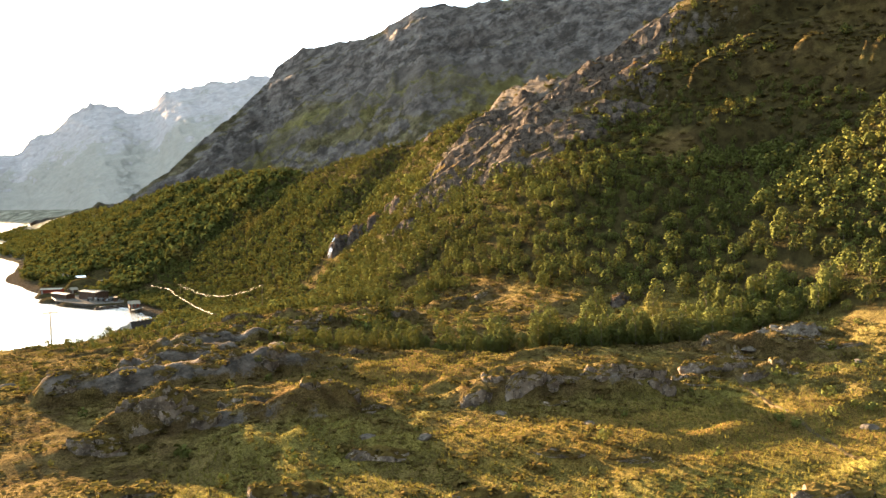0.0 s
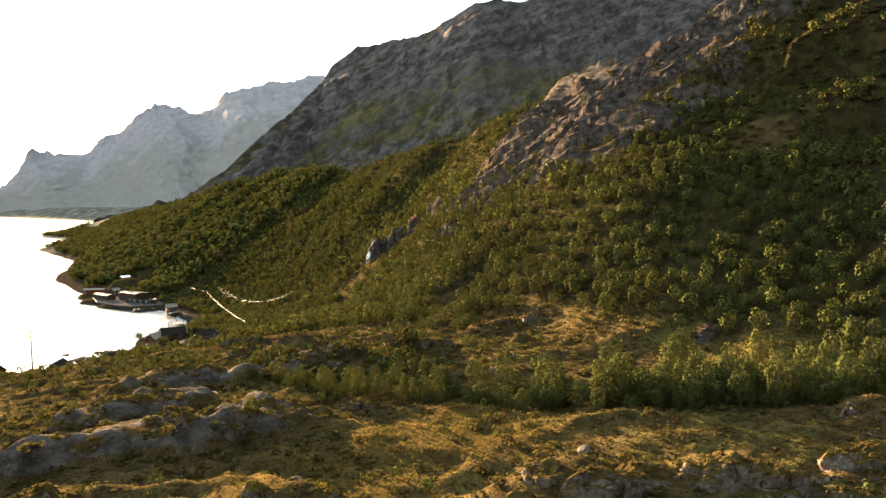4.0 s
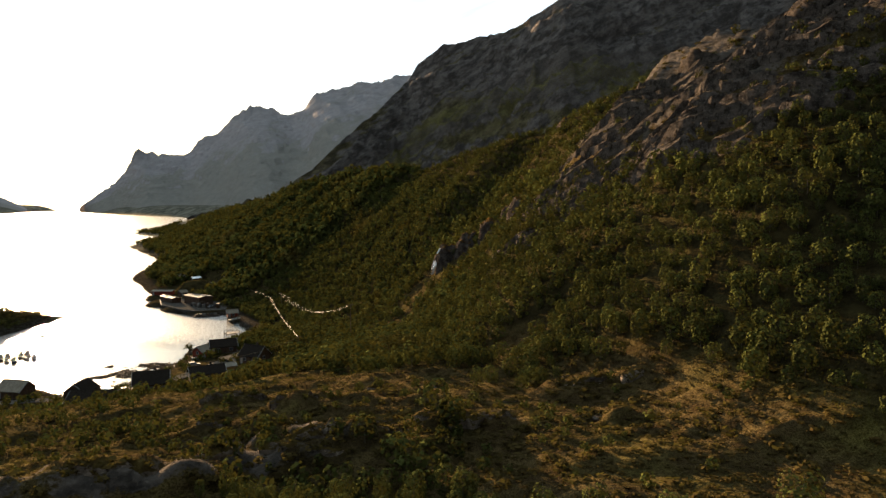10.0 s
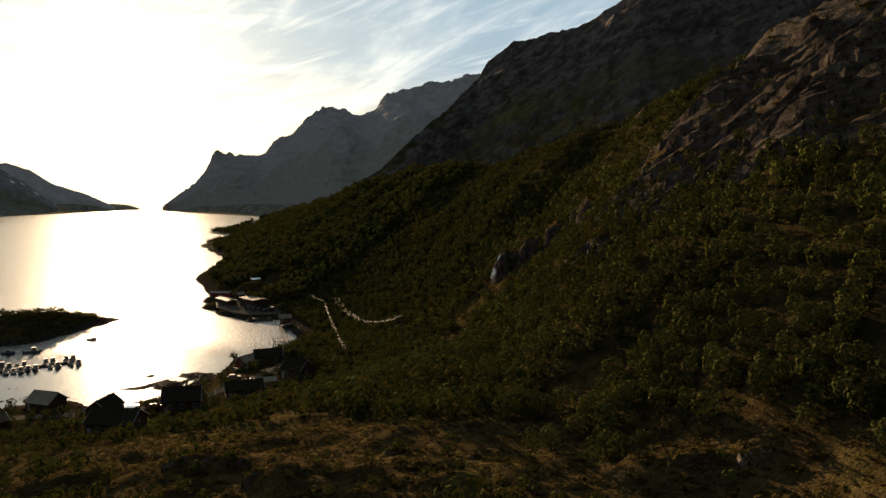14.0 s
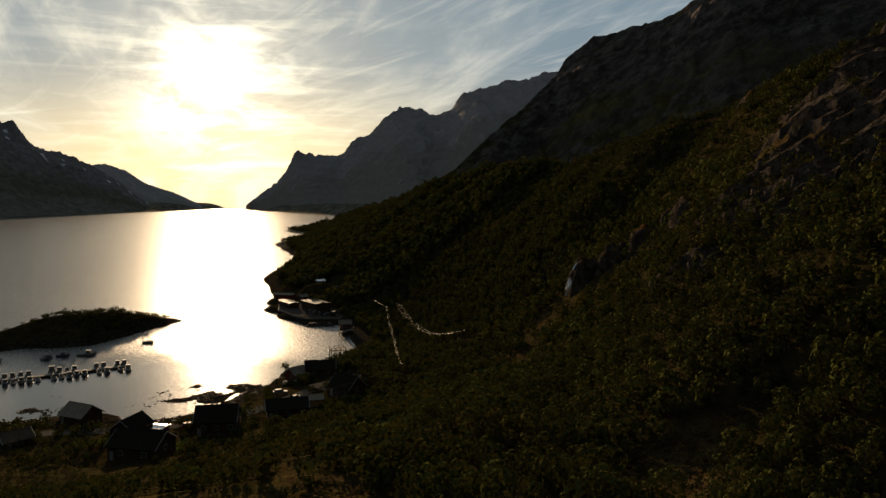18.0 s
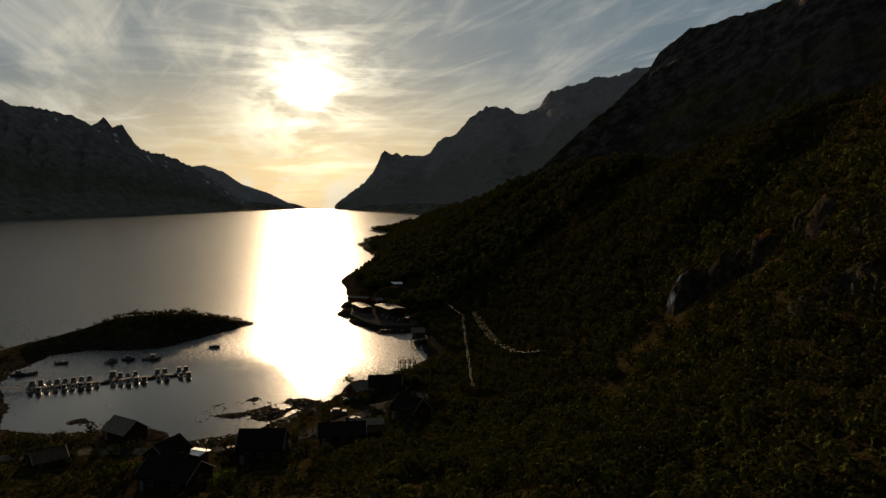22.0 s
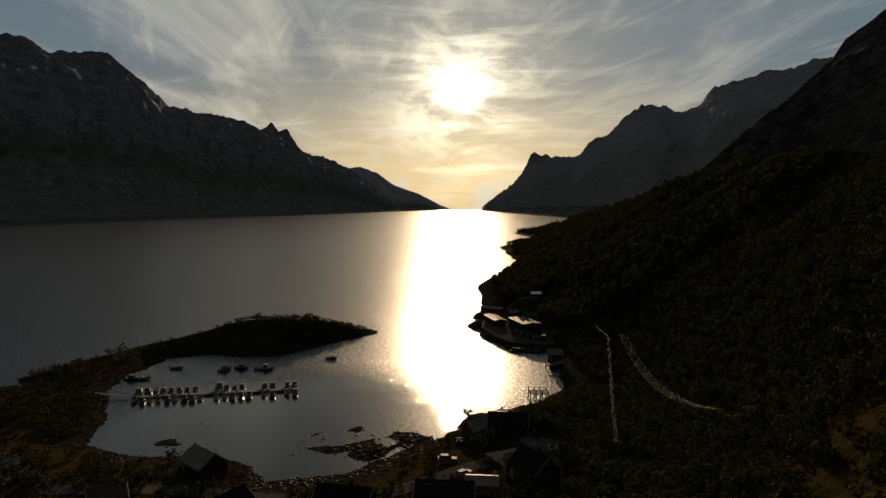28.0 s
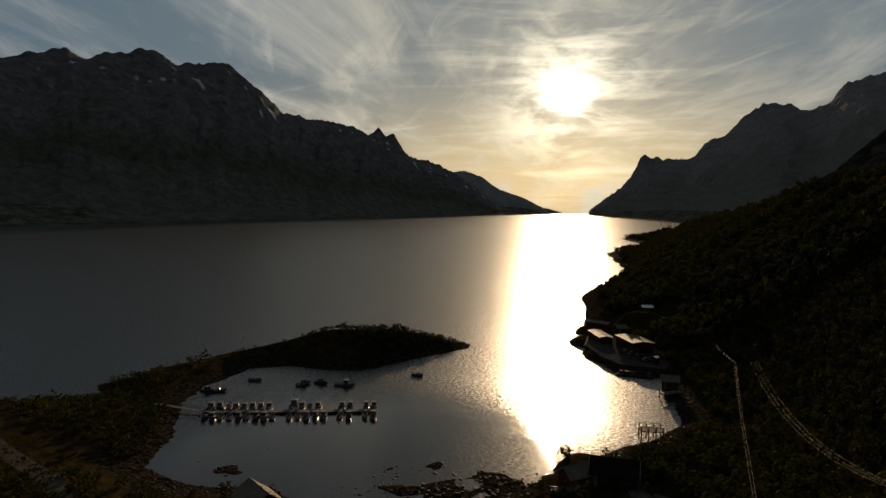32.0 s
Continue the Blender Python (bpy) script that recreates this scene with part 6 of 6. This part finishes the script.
HEATH_ROCK = outcrop_material("heath_bedrock", (0.036, 0.028, 0.021), (0.130, 0.102, 0.077), (0.27, 0.222, 0.170), (0.040, 0.026, 0.009), 0.38)
BARE_ROCK = outcrop_material("bare_bedrock", (0.040, 0.033, 0.026), (0.105, 0.087, 0.068), (0.170, 0.142, 0.112), (0.042, 0.028, 0.009), 0.92)
SLAB_ROCK = outcrop_material("slab_bedrock", (0.014, 0.0115, 0.0095), (0.058, 0.047, 0.038), (0.108, 0.091, 0.075), (0.040, 0.024, 0.008), 0.86)
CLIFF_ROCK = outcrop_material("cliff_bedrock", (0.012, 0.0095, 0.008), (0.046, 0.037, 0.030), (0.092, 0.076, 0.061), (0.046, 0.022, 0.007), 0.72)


TOPS = []


def outcrop(name, label, x, y, l, w, h, turn, seed, mat=HEATH_ROCK, detail=5, sink=0.22, lift=0.0, growth=1.0):
    """A whaleback of bedrock: rounded on top, broken into ledges at the sides, sunk in the ground."""
    c, sn = math.cos(radians(turn)), math.sin(radians(turn))
    rim = [ground_at(x + 0.42 * (l * i * c - w * j * sn), y + 0.42 * (l * i * sn + w * j * c)) for i, j in ((1, 0), (-1, 0), (0, 1), (0, -1), (0.7, 0.7), (0.7, -0.7), (-0.7, 0.7), (-0.7, -0.7))]
    level = min(rim) - 0.15
    if mat in (HEATH_ROCK, BARE_ROCK):
        h = max(ground_at(x, y) - level, 0.0) + h * (1 - sink)
    else:
        level = ground_at(x, y) - h * sink + lift
    place = pose(x, y, level, 0, 0, turn)
    bm = bmesh.new()
    bmesh.ops.create_icosphere(bm, subdivisions=detail, radius=1.0)
    off = Vector((seed * 5.3, seed * 2.9, seed * 1.3))
    for v in bm.verts:
        u = v.co.copy()
        r = max(1e-3, math.hypot(u.x, u.y))
        k = 1 + 0.30 * noise.noise(u * 1.2 + off) + 0.10 * noise.noise(u * 3.0 + off)
        wide = 1.0 if u.z > 0 else min(1, r * 3) / r * (1.02 + 0.25 * -u.z)
        x1, y1 = u.x * l / 2 * k * wide, u.y * w / 2 * k * wide
        if u.z > 0:
            # smooth on the weather side, broken off on the other
            z1 = h * abs(u.z) ** (0.9 if u.y > 0 else 0.55) * (0.85 + 0.35 * noise.noise(u * 1.5 - off))
            q = Vector((x1, y1, z1))
            lumps = abs(noise.noise(q / 2.0 + off)) * 1.0 + abs(noise.noise(q / 0.85 + off * 2)) * 0.55 + noise.noise(q / 0.38 + off) * 0.20
            q += Vector((u.x * 0.5, u.y * 0.5, 0.8)) * (lumps - 0.35) * min(1.0, h / 1.6) * 0.95 * min(1.0, u.z * 3)
        else:
            q = Vector((x1, y1, -h * 0.8 * abs(u.z)))
        v.co = q
    me = bpy.data.meshes.new(name)
    bm.normal_update()
    rng = random.Random(seed)
    for f in bm.faces:
        area = f.calc_area()
        if f.normal.z > 0.35 and f.calc_center_median().z > h * 0.1 and rng.random() < area * (1.7 if f.normal.z > 0.8 else 0.3) * growth:
            TOPS.append(place @ f.calc_center_median())
    for f in bm.faces:
        f.smooth = mat is CLIFF_ROCK
    bm.to_mesh(me)
    bm.free()
    me.materials.append(mat)
    ob = tagged(new(name, me), label, "rock", "rock outcrops")
    ob.matrix_basis = place
    return ob


HEATHY = "lichened grey bedrock outcrop with heather on its back"
OUTCROPS = [(-15.5, -69, 6, 5, 2.0, -30, 5), (-21.5, -71, 6.5, 3.2, 1.3, -12, 4), (-23, -49, 8, 4, 1.8, -15, 5), (-8, -45, 7, 3.5, 1.5, -8, 5), (0, -46, 5, 3, 1.2, 10, 4), (-14, -36, 9, 4, 1.3, 5, 4),
            (11.3, -42.5, 5, 3.6, 1.5, 10, 5), (15.5, -40.5, 4, 2.4, 0.9, 0, 4), (-9, -21, 10, 3, 1.1, -10, 4), (29, -75.8, 9, 3.4, 0.9, -15, 5), (34.5, -78, 9, 3.4, 0.9, -22, 5), (23, -75.8, 5, 2.2, 1.1, -10, 4), (18.5, -73.8, 5, 2.0, 1.0, -12, 4),
            (50, -76.5, 9, 3, 1.4, -18, 4), (74, -67, 10, 5, 2.6, -30, 5), (58, -73, 5, 2, 1.1, -30, 4), (73, -76, 8, 3.5, 1.6, -50, 4), (3, -85.5, 6, 2.2, 0.9, -25, 4), (18, -91.5, 5.5, 1.8, 0.7, -28, 4), (24, -95.5, 5, 1.8, 0.6, -15, 4),
            (-17, -84.5, 7, 2.6, 0.8, -15, 4), (-6, -90.5, 8, 3.2, 1.2, -22, 4), (9, -96.8, 5.5, 2.0, 0.8, -20, 4), (33, -107, 6.5, 2.6, 1.1, -18, 4), (66, -33.5, 4.0, 3.4, 2.2, 20, 5),
            (46, 1, 8, 3, 1.5, 5, 4), (51, -1, 4, 2, 1.0, 0, 4), (9, -14, 9, 2.4, 1.1, 6, 4), (24, -12, 8, 2.4, 1.2, -4, 4), (-2, 7, 9, 2, 0.9, 6, 4)]
ledge_rng = random.Random(44)
for k in range(14):
    OUTCROPS.append((ledge_rng.uniform(-10, 34), ledge_rng.uniform(-8, 12), ledge_rng.uniform(3, 7), ledge_rng.uniform(1.2, 2.2), ledge_rng.uniform(0.4, 0.7), ledge_rng.uniform(-4, 14), 4))
# broken ledges along the lee side of the knolls
for index, amount in ((0, 16), (1, 6), (2, 11), (3, 6), (5, 18), (6, 9), (7, 6), (8, 9), (9, 7)):
    kx, ky, a, b, h, turn = KNOLLS[index]
    c, sn = math.cos(turn), math.sin(turn)
    for k in range(amount):
        u, v = a * ledge_rng.uniform(-0.95, 0.95), b * ledge_rng.uniform(-0.75, 0.25)
        OUTCROPS.append((kx + u * c - v * sn, ky + u * sn + v * c, ledge_rng.uniform(1.8, 4.6), ledge_rng.uniform(1.0, 2.1), ledge_rng.uniform(0.45, 1.0), math.degrees(turn) + ledge_rng.uniform(-25, 20), 4))
for k, (x, y, l, w, h, turn, detail) in enumerate(OUTCROPS):
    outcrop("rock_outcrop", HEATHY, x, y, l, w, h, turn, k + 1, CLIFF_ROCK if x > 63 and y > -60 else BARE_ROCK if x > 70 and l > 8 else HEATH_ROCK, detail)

CLIFFS = [(106, 84, 12, 6, 6, 100, 4), (113, 50, 11, 6, 6, 105, 4), (117, 30, 12, 6, 6, 115, 4),
          (101, 118, 11, 6, 5, 98, 4), (50, 150, 13, 9, 11, 105, 5), (67, 128, 7, 5, 7, 100, 4), (97, 160, 10, 6, 5, 95, 4), (57, 143, 10, 8, 9, 115, 5), (63, 134, 11, 8, 8, 112, 4), (69, 118, 11, 7, 6, 110, 4)]
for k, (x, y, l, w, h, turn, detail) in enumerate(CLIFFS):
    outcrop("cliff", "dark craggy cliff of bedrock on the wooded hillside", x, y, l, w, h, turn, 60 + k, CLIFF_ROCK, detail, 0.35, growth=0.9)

tops = np.array([tuple(p) for p in TOPS])
tops_rng = np.random.default_rng(31)
tagged(new("rock_heather", quads_mesh("rock_heather", spread_copies(TUFT, tops[:, 0], tops[:, 1], tops[:, 2] - 0.08, tops_rng.uniform(0.3, 0.65, len(tops)), tops_rng, tops_rng.uniform(0.15, 0.4, len(tops))), HEATHER, len(TUFT[0]))), "dark heather and crowberry mats on the outcrops", "heather", kind="stuff")

# slabs that slant across the hillside, one plate over the other
slab_rng = random.Random(21)
slabs_thing = tagged(new("slab_face"), "slanting brown-grey rock slabs on the hillside", "rock")
SLANT, FALL = Vector((24, -43, 0)).normalized(), Vector((-0.873, -0.487, 0))


def slab(cx, cy, l, w, thick, seed):
    """A long plate that follows the slope, with broken edges."""
    n, m = 14, 5
    verts, faces = [], []
    for i in range(n):
        s = (i / (n - 1) - 0.5)
        for j in range(m):
            t = (j / (m - 1) - 0.5)
            taper = 1 - (2 * abs(s)) ** 3 * 0.7
            x = cx + SLANT.x * s * l + FALL.x * t * w * taper + 0.9 * noise.noise((s * 5, t * 3, seed * 3.7))
            y = cy + SLANT.y * s * l + FALL.y * t * w * taper + 0.9 * noise.noise((s * 5, t * 3, seed * 5.1 + 9))
            edge = min(1.0, (0.5 - abs(s)) * 8, (0.52 - abs(t)) * 12)
            tilt = (t + 0.5) * thick
            z = ground_at(x, y) + (0.15 + tilt) * max(edge, 0.0) + 0.5 * noise.noise((s * l / 2.2, t * w / 1.2, seed)) + (-1.2 if j in (0, m - 1) or i in (0, n - 1) else 0.25)
            verts.append((x, y, z))
    for i in range(n - 1):
        faces += [(i * m + j, i * m + j + 1, (i + 1) * m + j + 1, (i + 1) * m + j) for j in range(m - 1)]
    bm = solid(verts, faces)
    for f in bm.faces:
        if f.normal.z < 0:
            f.normal_flip()
    part("slab", bm, SLAB_ROCK, slabs_thing)


for k in range(165):
    a, b = slab_rng.uniform(-42, 40), slab_rng.uniform(-15, 29)
    c = Vector((86, 55, 0)) + SLANT * a - FALL * b
    slab(c.x, c.y, slab_rng.uniform(7, 22), slab_rng.uniform(1.2, 4.2), slab_rng.uniform(1.2, 3.2), k)


def fall_of_water():
    """A thin white stream down the cliff, with spray-wet rock at its foot."""
    thing = tagged(new("waterfall"), "thin white waterfall down a dark cliff", "waterfall")
    m = mottled("white_water", (0.36, 0.36, 0.36), (0.62, 0.62, 0.62), 1.2, 0.4, stretch=(1, 1, 0.15), fine=6)
    z0 = ground_at(45.5, 150)
    for k, (dx, wide, top, foot) in enumerate(((0.0, 0.7, 9.0, 0.2), (1.2, 0.35, 7.5, 1.5), (-0.8, 0.3, 5.5, 0.0))):
        verts, faces = [], []
        for i in range(10):
            t = i / 9
            z = z0 + top + (foot - top) * t
            x, y = 47.8 - 2.6 * t ** 0.7 - 0.2 * k, 149 + dx + 0.35 * math.sin(5 * t + k)
            r = wide * (0.55 - 0.1 * t) * (1 + 0.3 * math.sin(9 * t + 2 * k))
            verts += [(x, y - r, z), (x - 0.25, y, z), (x, y + r, z), (x + 0.4, y, z)]
            if i:
                o = 4 * (i - 1)
                faces += [(o + j, o + (j + 1) % 4, o + 4 + (j + 1) % 4, o + 4 + j) for j in range(4)]
        part("stream", solid(verts, faces), m, thing)
    return thing


fall_of_water()
